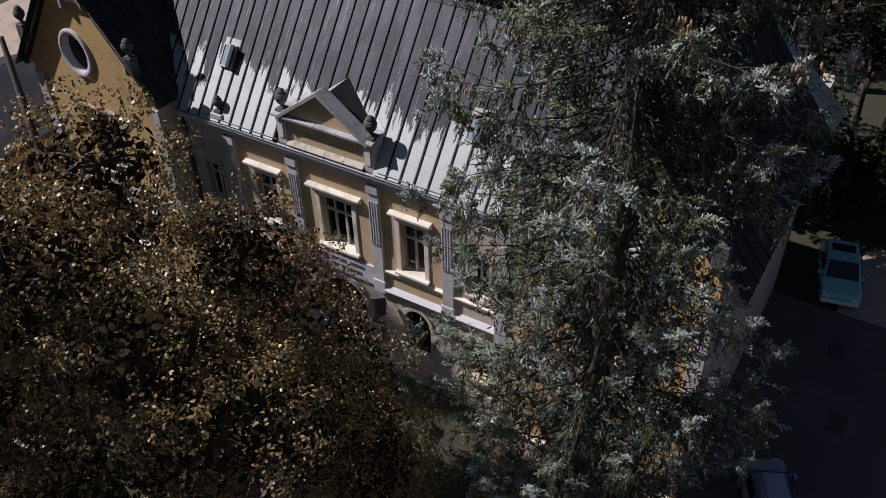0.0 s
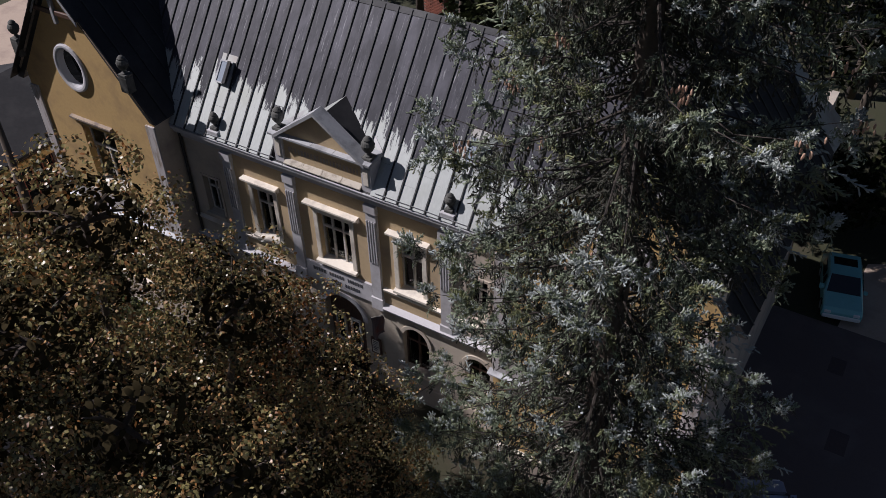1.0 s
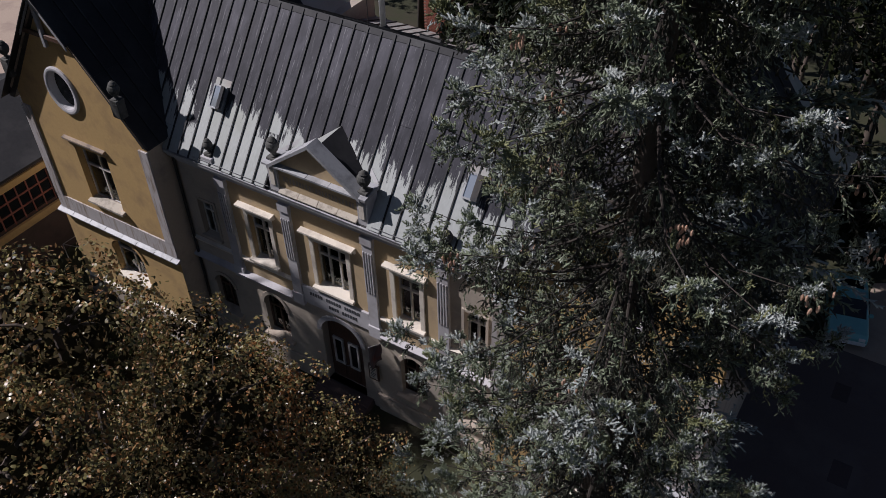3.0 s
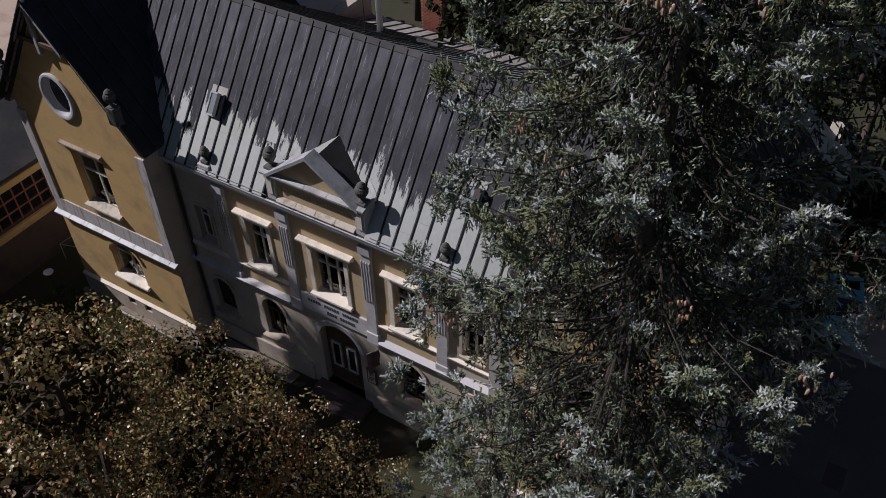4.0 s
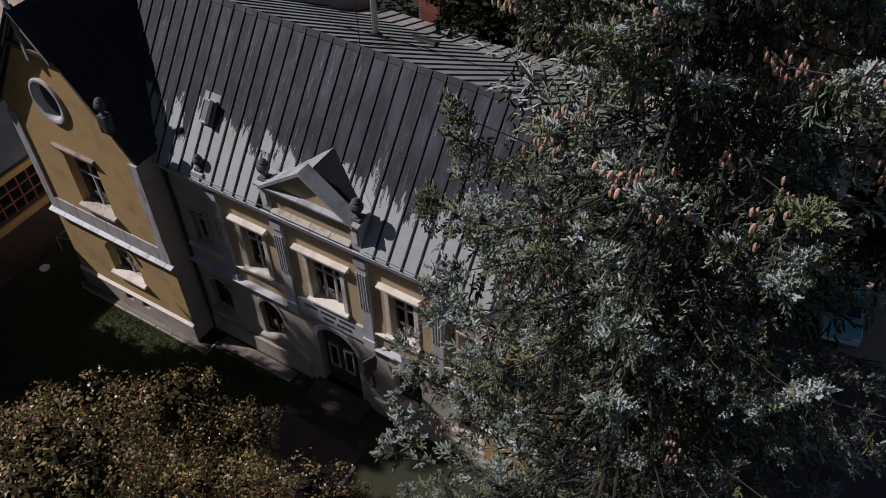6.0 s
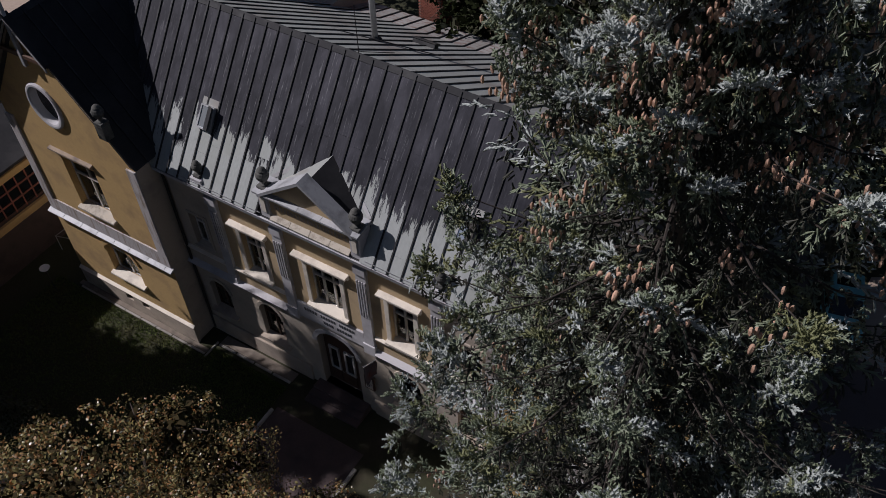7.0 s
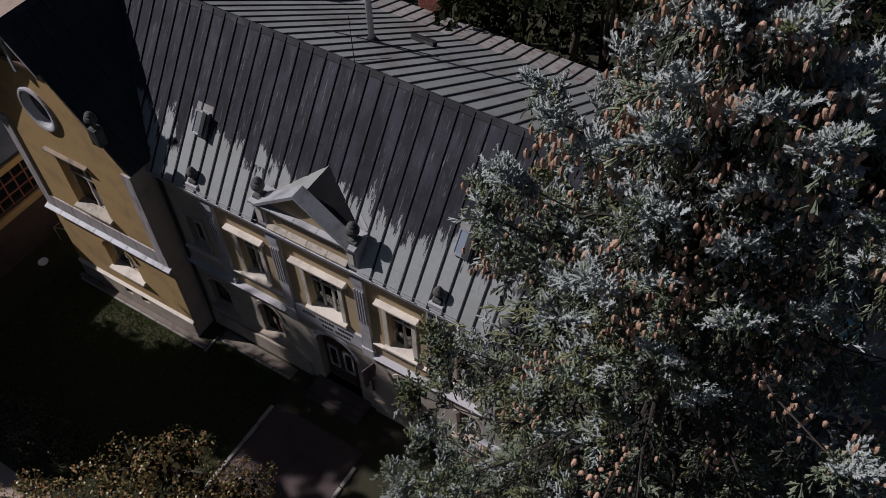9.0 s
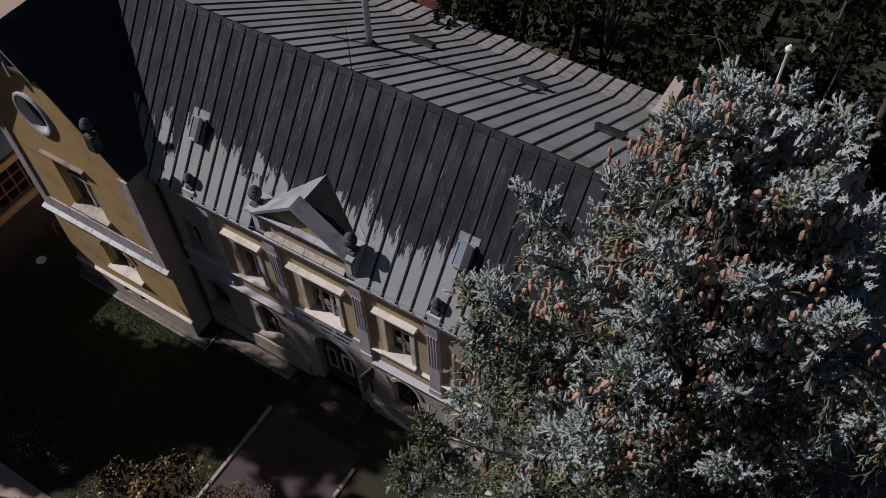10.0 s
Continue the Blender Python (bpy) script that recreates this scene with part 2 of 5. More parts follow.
# ---- mesh building ----
class Geo:
    """Collects faces; becomes one mesh."""

    def __init__(self):
        self.v, self.f = [], []

    def add(self, verts, faces):
        o = len(self.v)
        self.v += [tuple(p) for p in verts]
        self.f += [tuple(o + i for i in f) for f in faces]
        return self

    def box(self, x0, x1, y0, y1, z0, z1, c=0.0):
        """A box, its edges chamfered by c."""
        if c <= 0:
            v = [(x, y, z) for z in (z0, z1) for y in (y0, y1) for x in (x0, x1)]
            return self.add(v, [(0, 2, 3, 1), (4, 5, 7, 6), (0, 1, 5, 4), (2, 6, 7, 3), (0, 4, 6, 2), (1, 3, 7, 5)])
        bm = bmesh.new()
        bmesh.ops.create_cube(bm, size=1)
        for p in bm.verts:
            p.co = Vector(((x0 + x1) / 2 + p.co.x * (x1 - x0), (y0 + y1) / 2 + p.co.y * (y1 - y0), (z0 + z1) / 2 + p.co.z * (z1 - z0)))
        bmesh.ops.bevel(bm, geom=bm.edges[:], offset=c, segments=1, affect="EDGES")
        bm.verts.index_update()
        self.add([p.co for p in bm.verts], [[q.index for q in f.verts] for f in bm.faces])
        bm.free()
        return self

    def prism(self, poly, axis, a, b):
        """A polygon (in the two axes left over, in order) pulled along an axis from a to b."""
        n = len(poly)
        put = {"x": lambda p, d: (d, p[0], p[1]), "y": lambda p, d: (p[0], d, p[1]), "z": lambda p, d: (p[0], p[1], d)}[axis]
        v = [put(p, a) for p in poly] + [put(p, b) for p in poly]
        return self.add(v, [tuple(range(n))[::-1], tuple(range(n, 2 * n))] + [(i, (i + 1) % n, n + (i + 1) % n, n + i) for i in range(n)])

    def tube(self, points, radii, sides=8):
        """A tapered tube along points."""
        pts = [Vector(p) for p in points]
        v, f = [], []
        for i, p in enumerate(pts):
            d = (pts[min(i + 1, len(pts) - 1)] - pts[max(i - 1, 0)]).normalized()
            a = d.orthogonal().normalized() if abs(d.z) < 0.99 else Vector((1, 0, 0))
            if abs(d.z) < 0.99:
                a = d.cross(Vector((0, 0, 1))).normalized()
            b = d.cross(a)
            for k in range(sides):
                w = 2 * math.pi * k / sides
                v.append(p + (a * math.cos(w) + b * math.sin(w)) * radii[i])
        for i in range(len(pts) - 1):
            for k in range(sides):
                q = (k + 1) % sides
                f.append((i * sides + k, i * sides + q, (i + 1) * sides + q, (i + 1) * sides + k))
        f.append(tuple(range(sides))[::-1])
        f.append(tuple((len(pts) - 1) * sides + k for k in range(sides)))
        return self.add(v, f)

    def lathe(self, cx, cy, profile, sides=14, zoff=0.0):
        v, f = [], []
        for r, z in profile:
            for k in range(sides):
                w = 2 * math.pi * k / sides
                v.append((cx + r * math.cos(w), cy + r * math.sin(w), z + zoff))
        for i in range(len(profile) - 1):
            for k in range(sides):
                q = (k + 1) % sides
                f.append((i * sides + k, i * sides + q, (i + 1) * sides + q, (i + 1) * sides + k))
        f.append(tuple(range(sides))[::-1])
        f.append(tuple((len(profile) - 1) * sides + k for k in range(sides)))
        return self.add(v, f)

    def mesh(self, name, mat, smooth=False):
        me = bpy.data.meshes.new(name)
        me.from_pydata(self.v, [], self.f)
        bm = bmesh.new()
        bm.from_mesh(me)
        bmesh.ops.recalc_face_normals(bm, faces=bm.faces[:])
        bm.to_mesh(me)
        bm.free()
        me.materials.append(mat)
        if smooth:
            me.shade_smooth()
        return me


def part(name, geo, material, parent, label="", smooth=False):
    ob = new(name, geo.mesh(name, material, smooth))
    ob.parent = parent
    return tagged(ob, label=label)


def thing(name, label, category, group="", kind="", at=(0, 0, 0)):
    ob = new(name)
    ob.location = at
    return tagged(ob, label, category, group, kind)


def solo(name, geo, material, label, category, group="", kind="", smooth=False):
    return tagged(new(name, geo.mesh(name, material, smooth)), label, category, group, kind)


def scatter_mesh(name, template, faces, mats, pos, rot, scale, slot):
    """One mesh of many copies of small templates. template: (k, 3) points; faces: (m, 3); rot: (n, 3, 3)."""
    n, k, m = len(pos), len(template), len(faces)
    v = np.einsum("nij,kj->nki", rot, template) * scale[:, None, None] + pos[:, None, :]
    f = faces[None] + (np.arange(n) * k)[:, None, None]
    me = bpy.data.meshes.new(name)
    me.vertices.add(n * k)
    me.vertices.foreach_set("co", v.astype(np.float32).ravel())
    me.loops.add(n * m * 3)
    me.loops.foreach_set("vertex_index", f.astype(np.int32).ravel())
    me.polygons.add(n * m)
    me.polygons.foreach_set("loop_start", np.arange(0, n * m * 3, 3, dtype=np.int32))
    for q in mats:
        me.materials.append(q)
    me.polygons.foreach_set("material_index", np.repeat(slot.astype(np.int32), m))
    me.update(calc_edges=True)
    return me


def frames_along(d, rng):
    """Rotations whose z axis is d, with a chance spin."""
    d = d / np.linalg.norm(d, axis=1, keepdims=True)
    up = rng.normal(size=d.shape)
    a = np.cross(up, d)
    a /= np.linalg.norm(a, axis=1, keepdims=True) + 1e-9
    return np.stack([a, np.cross(d, a), d], axis=2)


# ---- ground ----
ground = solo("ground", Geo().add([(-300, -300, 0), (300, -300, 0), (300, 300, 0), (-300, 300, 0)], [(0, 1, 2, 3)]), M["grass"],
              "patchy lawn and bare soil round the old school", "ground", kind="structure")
solo("yard", Geo().box(14.9, 40, -40, 13.5, -0.2, 0.02), M["asphalt"], "dark reddish asphalt yard beside the building", "yard", kind="structure")
solo("lane", Geo().prism([(18.9, 13.5), (40, 13.5), (40, 24.5), (20.6, 19.5), (19.2, 18.7)], "z", -0.2, 0.024), M["light_path"], "sandy sunlit lane by the parked car", "lane", kind="structure")
solo("front_lane", Geo().box(-60, -5.2, -16, -9.9, -0.2, 0.02), M["light_path"], "pale paved lane in front of the lawn", "lane", kind="structure")
solo("side_yard", Geo().box(-45, -13.9, 4.2, 21, -0.2, 0.02), M["light_path"], "pale paved yard behind the annexe", "yard", kind="structure")
walkway = solo("walkway", Geo().box(-0.95, 3.6, -30, -1.7, -0.2, 0.012), M["paving"], "reddish paved walk leading to the entrance", "walkway", kind="structure")


def kerb_run(x0, y0, x1, y1, width=0.16, height=0.10):
    """Kerb stones end to end along a line."""
    n = max(1, int(math.hypot(x1 - x0, y1 - y0)))
    ang = math.degrees(math.atan2(y1 - y0, x1 - x0))
    run = thing("kerb", "worn concrete kerb stones along the paving edge", "kerb", kind="structure")
    stone = Geo().box(-0.485, 0.485, -width / 2, width / 2, -0.1, height, 0.02).mesh("kerb_stone", M["kerb"])
    for i in range(n):
        k = (i + 0.5) / n
        o = new("kerb_stone", stone)
        o.parent = run
        o.matrix_basis = pose(x0 + (x1 - x0) * k, y0 + (y1 - y0) * k, random.uniform(-0.012, 0.012), 0, 0, ang + random.uniform(-0.6, 0.6))


kerb_run(-1.05, -1.9, -1.05, -20)
kerb_run(3.7, -2.4, 3.7, -20)
kerb_run(-13.6, -1.2, -5.6, -1.2, 0.1, 0.05)
kerb_run(-5.5, -1.2, -5.5, -0.5, 0.1, 0.05)
kerb_run(-5.4, -0.45, -1.2, -0.45, 0.12, 0.05)
solo("foot_paving", Geo().box(-13.8, -5.6, -1.14, -0.9, -0.1, 0.05), M["foot"], "worn concrete strip along the foot of the wall", "paving", kind="structure")
solo("foot_paving", Geo().box(-5.35, -1.2, -0.38, 0.1, -0.1, 0.05), M["foot"], "worn concrete strip along the foot of the wall", "paving", kind="structure")

# ---- the school ----
CX = 1.25
SCHOOL = thing("school_building", "two-storey ochre school with grey pilasters and seamed metal roof", "building")


def arch_fill(g, xa, xb, zs, zt, ya, yb):
    """Closes the corners over an arch that springs at zs and ends at zt."""
    xc, hw, h = (xa + xb) / 2, (xb - xa) / 2, zt - zs
    arc = [(xc - hw * math.cos(a), zs + h * math.sin(a)) for a in np.linspace(0, math.pi / 2, 8)]
    for q in range(len(arc) - 1):
        (p0, q0), (p1, q1) = arc[q], arc[q + 1]
        for s in (1, -1):
            g.prism([(xc + s * (p0 - xc), q0), (xc + s * (p1 - xc), q1), (xc + s * (p1 - xc), zt), (xc + s * (p0 - xc), zt)], "y", ya, yb)


def wall_with_openings(x0, x1, z0, z1, ya, yb, openings):
    """openings: (xa, xb, za, zb, spring) with spring None for a straight head."""
    g = Geo()
    xs = sorted({x0, x1, *[o[0] for o in openings], *[o[1] for o in openings]})
    zs = sorted({z0, z1, *[o[2] for o in openings], *[o[3] for o in openings]})
    for i in range(len(xs) - 1):
        for k in range(len(zs) - 1):
            mx, mz = (xs[i] + xs[i + 1]) / 2, (zs[k] + zs[k + 1]) / 2
            if not any(o[0] < mx < o[1] and o[2] < mz < o[3] for o in openings):
                g.box(xs[i], xs[i + 1], ya, yb, zs[k], zs[k + 1])
    for o in openings:
        if o[4] is not None:
            arch_fill(g, o[0], o[1], o[4], o[3], ya + 0.002, yb)
    return g


def sash(xa, xb, za, zb, y, columns, transom, arch=None, mat="frame", label="weathered painted wooden window"):
    """A window: frame with mullions and a transom, one pane in each light."""
    t = 0.075
    ring = [(xa, za), (xb, za), (xb, zb), (xa, zb)]
    hole = [(xa + t, za + t), (xb - t, za + t), (xb - t, zb - t), (xa + t, zb - t)]
    v = [(p[0], yy, p[1]) for yy in (y, y + 0.09) for p in ring + hole]
    f = []
    for i in range(4):
        k = (i + 1) % 4
        f += [(i, k, 4 + k, 4 + i), (8 + i, 12 + i, 12 + k, 8 + k), (i, 8 + i, 8 + k, k), (4 + i, 4 + k, 12 + k, 12 + i)]
    win = part("window", Geo().add(v, f), M[mat], SCHOOL, label)
    xs = [xa + (xb - xa) * i / columns for i in range(columns + 1)]
    zt = za + (zb - za) * transom
    for x in xs[1:-1]:
        part("mullion", Geo().box(x - t * 0.55, x + t * 0.55, y - 0.012, y + 0.085, za + t, zb - t), M[mat], win)
    if transom < 1:
        part("transom", Geo().box(xa + t, xb - t, y - 0.02, y + 0.08, zt - 0.05, zt + 0.05), M[mat], win)
    for i in range(columns):
        for lo, hi in (((za, zt), (zt, zb)) if transom < 1 else ((za, zb),)):
            part("pane", Geo().box(xs[i] + 0.04, xs[i + 1] - 0.04, y + 0.035, y + 0.05, lo + 0.04, hi - 0.04), M["glass"], win).visible_shadow = False
    return win


def sill(win, xa, xb, z, yw, depth=0.22, mat="cream"):
    part("sill", Geo().prism([(yw + 0.25, z), (yw + 0.25, z + 0.05), (yw - depth, z - 0.04), (yw - depth, z - 0.14), (yw - depth + 0.05, z - 0.17), (yw, z - 0.17)], "x", xa, xb), M[mat], win)


def hood(win, xa, xb, z, yw, depth=0.3, mat="cream"):
    g = Geo().prism([(yw - 0.001, z - 0.22), (yw - depth * 0.4, z - 0.2), (yw - depth * 0.55, z - 0.1), (yw - depth, z - 0.08), (yw - depth, z), (yw - 0.001, z + 0.03)], "x", xa, xb)
    part("hood", g, M[mat], win, "moulded hood over the window")


def casing(win, xa, xb, za, zb, yw, w=0.2, mat="cream"):
    g = Geo()
    g.box(xa - w, xa, yw - 0.05, yw + 0.02, za, zb + w, 0.012).box(xb, xb + w, yw - 0.05, yw + 0.02, za, zb + w, 0.012)
    g.box(xa, xb, yw - 0.047, yw + 0.02, zb, zb + w, 0.012)
    part("casing", g, M[mat], win)


def arch_ring(win, xa, xb, zs, zt, yw, w=0.16, mat="ochre"):
    xc, hw, h = (xa + xb) / 2, (xb - xa) / 2, zt - zs
    g = Geo()
    a = np.linspace(0, math.pi, 17)
    for i in range(16):
        q = [(xc - (hw + e) * math.cos(b), zs + (h + e) * math.sin(b)) for b, e in ((a[i], 0), (a[i + 1], 0), (a[i + 1], w), (a[i], w))]
        g.prism(q, "y", yw - 0.06, yw + 0.02)
    part("arch_moulding", g, M[mat], win)


YM = 0.30   # front face of the middle part
upper = [(-2.2, 1.05, 2), (CX, 1.5, 3), (4.7, 1.05, 2)]
ops = [(c - w / 2, c + w / 2, 6.05, 8.35, None) for c, w, _ in upper]
ops += [(-5.45, -4.6, 6.2, 8.0, None), (7.1, 7.95, 6.2, 8.0, None)]
ground_ops = [(-2.8, -1.6, 1.75, 4.15, 3.45), (4.15, 5.35, 1.75, 4.15, 3.45), (-5.6, -4.5, 1.9, 3.95, 3.4), (7.0, 8.1, 1.9, 3.95, 3.4), (0.25, 2.25, 0.35, 4.35, 3.4)]
part("wall", wall_with_openings(-3.9, 6.4, 4.75, 10.15, YM, YM + 0.5, ops[:3]), M["sand"], SCHOOL, "sand-coloured plastered upper wall, weathered")
part("wall", wall_with_openings(-6.35, -3.9, 4.75, 10.15, YM, YM + 0.5, ops[3:4]), M["beige"], SCHOOL, "beige-grey plastered end bay")
part("wall", wall_with_openings(6.4, 8.85, 4.75, 10.15, YM, YM + 0.5, ops[4:]), M["beige"], SCHOOL, "beige-grey plastered end bay")
part("wall", wall_with_openings(-6.35, 8.85, 0, 4.75, YM, YM + 0.5, ground_ops), M["beige"], SCHOOL, "beige-grey plastered ground floor wall")
for c, w, cols in upper:
    wn = sash(c - w / 2, c + w / 2, 6.05, 8.35, YM + 0.22, cols, 0.68)
    sill(wn, c - w / 2 - 0.22, c + w / 2 + 0.22, 6.07, YM, 0.2)
    casing(wn, c - w / 2, c + w / 2, 6.05, 8.35, YM)
    hw = 1.25 if cols == 3 else 0.9
    hood(wn, c - hw, c + hw, 8.82, YM, 0.26)
for xa, xb in ((-5.45, -4.6), (7.1, 7.95)):
    wn = sash(xa, xb, 6.2, 8.0, YM + 0.22, 2, 0.68)
    sill(wn, xa - 0.12, xb + 0.12, 6.2, YM, 0.12, "beige")
    casing(wn, xa, xb, 6.2, 8.0, YM, 0.12, "beige")
for xa, xb, za, zb, zs in ground_ops[:4]:
    wn = sash(xa, xb, za, zb, YM + 0.24, 2, 0.62, label="arched wooden window in deep shade", mat="brown_wood")
    sill(wn, xa - 0.2, xb + 0.2, za, YM, 0.2, "plinth")
    arch_ring(wn, xa, xb, zs, zb, YM, 0.16, "beige")
# entrance
dg = Geo().box(0.25, 2.25, YM + 0.36, YM + 0.42, 0.35, 4.35)
door = part("door", dg, M["brown_wood"], SCHOOL, "brown arched double entrance door with tall panes")
for xa, xb in ((0.48, 1.0), (1.26, 1.78)):
    fr = Geo()
    for a, b in ((xa, xa + 0.09), (xb - 0.09, xb)):
        fr.box(a, b, YM + 0.29, YM + 0.36, 1.4, 2.85)
    fr.box(xa, xb, YM + 0.288, YM + 0.36, 1.32, 1.42).box(xa, xb, YM + 0.288, YM + 0.36, 2.75, 2.87)
    part("pane_frame", fr, M["frame"], door)
    part("pane", Geo().box(xa + 0.09, xb - 0.09, YM + 0.33, YM + 0.355, 1.42, 2.75), M["dark_glass"], door)
    part("door_panel", Geo().box(xa + 0.04, xb - 0.04, YM + 0.325, YM + 0.36, 0.5, 1.25, 0.02), M["brown_wood"], door)
part("door_handle", Geo().tube([(1.2, YM + 0.3, 1.42), (1.2, YM + 0.24, 1.42), (1.12, YM + 0.24, 1.42)], [0.016] * 3, 6), M["pale_metal"], door)
arch_ring(door, 0.25, 2.25, 3.4, 4.35, YM, 0.22, "grey_plaster")
for i in range(3):
    part("step", Geo().box(-0.1 - 0.02 * i, 2.6 + 0.02 * i, -0.2 - 0.32 * i - 0.0, YM + 0.35 - 0.001 * i, 0.0, 0.35 - 0.115 * i, 0.015), M["paving"], SCHOOL, "worn reddish entrance step")
# pilasters with three flutes
for xa in (-4.0, -0.86, 2.9, 6.04):
    g = Geo().box(xa, xa + 0.46, 0.17, YM + 0.01, 4.75, 9.35, 0.008)
    pil = part("pilaster", g, M["grey_plaster"], SCHOOL, "grey plastered pilaster with fluted shaft")
    for k in range(4):
        part("fillet", Geo().box(xa + 0.03 + 0.113 * k, xa + 0.03 + 0.113 * k + 0.055, 0.12, 0.172, 7.0, 9.0, 0.01), M["grey_plaster"], pil)
    part("capital", Geo().box(xa - 0.04, xa + 0.5, 0.11, YM + 0.005, 9.352, 9.72, 0.02), M["grey_plaster"], pil)
    part("pilaster_base", Geo().box(xa - 0.05, xa + 0.51, 0.12, YM + 0.005, 4.6, 5.2, 0.02), M["grey_plaster"], pil)
# name panel under the middle window, string courses
panel = part("name_panel", Geo().box(-0.38, 2.88, 0.2, YM + 0.01, 4.78, 5.72, 0.02), M["grey_plaster"], SCHOOL, "grey name panel with worn dark lettering")
for r, (z, n) in enumerate(((5.36, 19), (5.02, 11))):
    x = 0.0 if r == 0 else 0.9
    for i in range(n):
        w = random.uniform(0.06, 0.11)
        if (i + r) % 7 != 5:
            part("letter_bar", Geo().box(x, x + w, 0.188, 0.203, z, z + 0.17), M["lettering"], panel)
        x += w + 0.045
for xa, xb in ((-6.3, -0.92), (3.42, 8.8)):
    part("string_course", Geo().prism([(YM + 0.01, 4.65), (0.08, 4.75), (0.05, 4.85), (YM + 0.01, 4.98)], "x", xa, xb), M["grey_plaster"], SCHOOL)
    part("sill_band", Geo().prism([(YM + 0.01, 5.62), (0.2, 5.66), (0.17, 5.78), (YM + 0.01, 5.84)], "x", xa, xb), M["cream"], SCHOOL)
part("plinth", Geo().box(-6.3, -0.42, 0.2, YM + 0.02, 0, 1.05, 0.03), M["plinth"], SCHOOL, "rendered plinth at the foot of the wall")
part("plinth", Geo().box(2.92, 8.8, 0.2, YM + 0.02, 0, 1.05, 0.03), M["plinth"], SCHOOL, "rendered plinth at the foot of the wall")
# cornice and its metal cover, in lengths
part("cornice", Geo().prism([(YM + 0.01, 9.72), (0.22, 9.75), (0.2, 9.9), (0.08, 9.98), (0.05, 10.12), (-0.06, 10.2), (-0.06, 10.34), (YM + 0.2, 10.36)], "x", -6.3, 8.8), M["grey_plaster"], SCHOOL, "moulded main cornice")
x = -6.28
while x < 8.7:
    w = min(random.uniform(0.85, 1.05), 8.78 - x)
    part("cornice_cover", Geo().prism([(-0.09, 10.325), (-0.09, 10.365), (0.3, 10.44), (0.3, 10.4)], "x", x, x + w - 0.02), M["flashing"], SCHOOL)
    x += w
for xa, xb in ((-4.7, -1.0), (3.6, 7.3)):
    g = Geo()
    a = np.linspace(math.pi, 2 * math.pi, 8)
    for i in range(7):
        q = [(0.06 + e * math.cos(b), 10.56 + e * math.sin(b)) for b, e in ((a[i], 0.10), (a[i + 1], 0.10), (a[i + 1], 0.085), (a[i], 0.085))]
        g.prism(q, "x", xa, xb)
    part("gutter", g, M["flashing"], SCHOOL, "half-round zinc gutter on the cornice")
# attic with pedestals and pediment
attic = part("attic_wall", Geo().box(-0.6, 3.1, 0.12, 0.7, 10.42, 11.6), M["sand"], SCHOOL, "sand-coloured attic wall over the cornice")
for xa in (-0.92, 3.0):
    part("pedestal", Geo().box(xa, xa + 0.42, 0.02, 0.7, 10.42, 11.62, 0.015), M["grey_plaster"], SCHOOL, "grey corner pedestal of the attic")
    part("pedestal_panel", Geo().box(xa + 0.1, xa + 0.32, -0.012, 0.03, 10.7, 11.4, 0.01), M["cream"], SCHOOL)
x = -1.0
while x < 3.45:
    w = min(0.98, 3.5 - x)
    part("attic_cover", Geo().prism([(-0.12, 11.6), (-0.12, 11.68), (0.72, 11.8), (0.72, 11.62)], "x", x, x + w - 0.015), M["flashing"], SCHOOL)
    x += w
for k in range(4):
    part("attic_ledge", Geo().prism([(-0.07, 10.46), (-0.07, 10.5), (0.13, 10.64), (0.13, 10.46)], "x", -0.48 + 0.865 * k, -0.48 + 0.865 * (k + 1) - 0.02), M["stained"], SCHOOL, "stained sloping ledge under the attic")
for i in range(22):
    part("letter_bar", Geo().box(-0.3 + 0.145 * i, -0.3 + 0.145 * i + random.uniform(0.05, 0.1), 0.108, 0.122, 10.95, 11.16), M["plinth"], attic)
ped = part("pediment", Geo().prism([(-0.62, 11.7), (3.12, 11.7), (CX, 12.98)], "y", 0.1, 0.44), M["sand"], SCHOOL, "sand-coloured triangular pediment")
part("pediment_core", Geo().prism([(CX - 1.75, 11.5), (CX + 1.75, 11.5), (CX, 12.68)], "y", 0.44, 1.7), M["dark_metal"], SCHOOL)
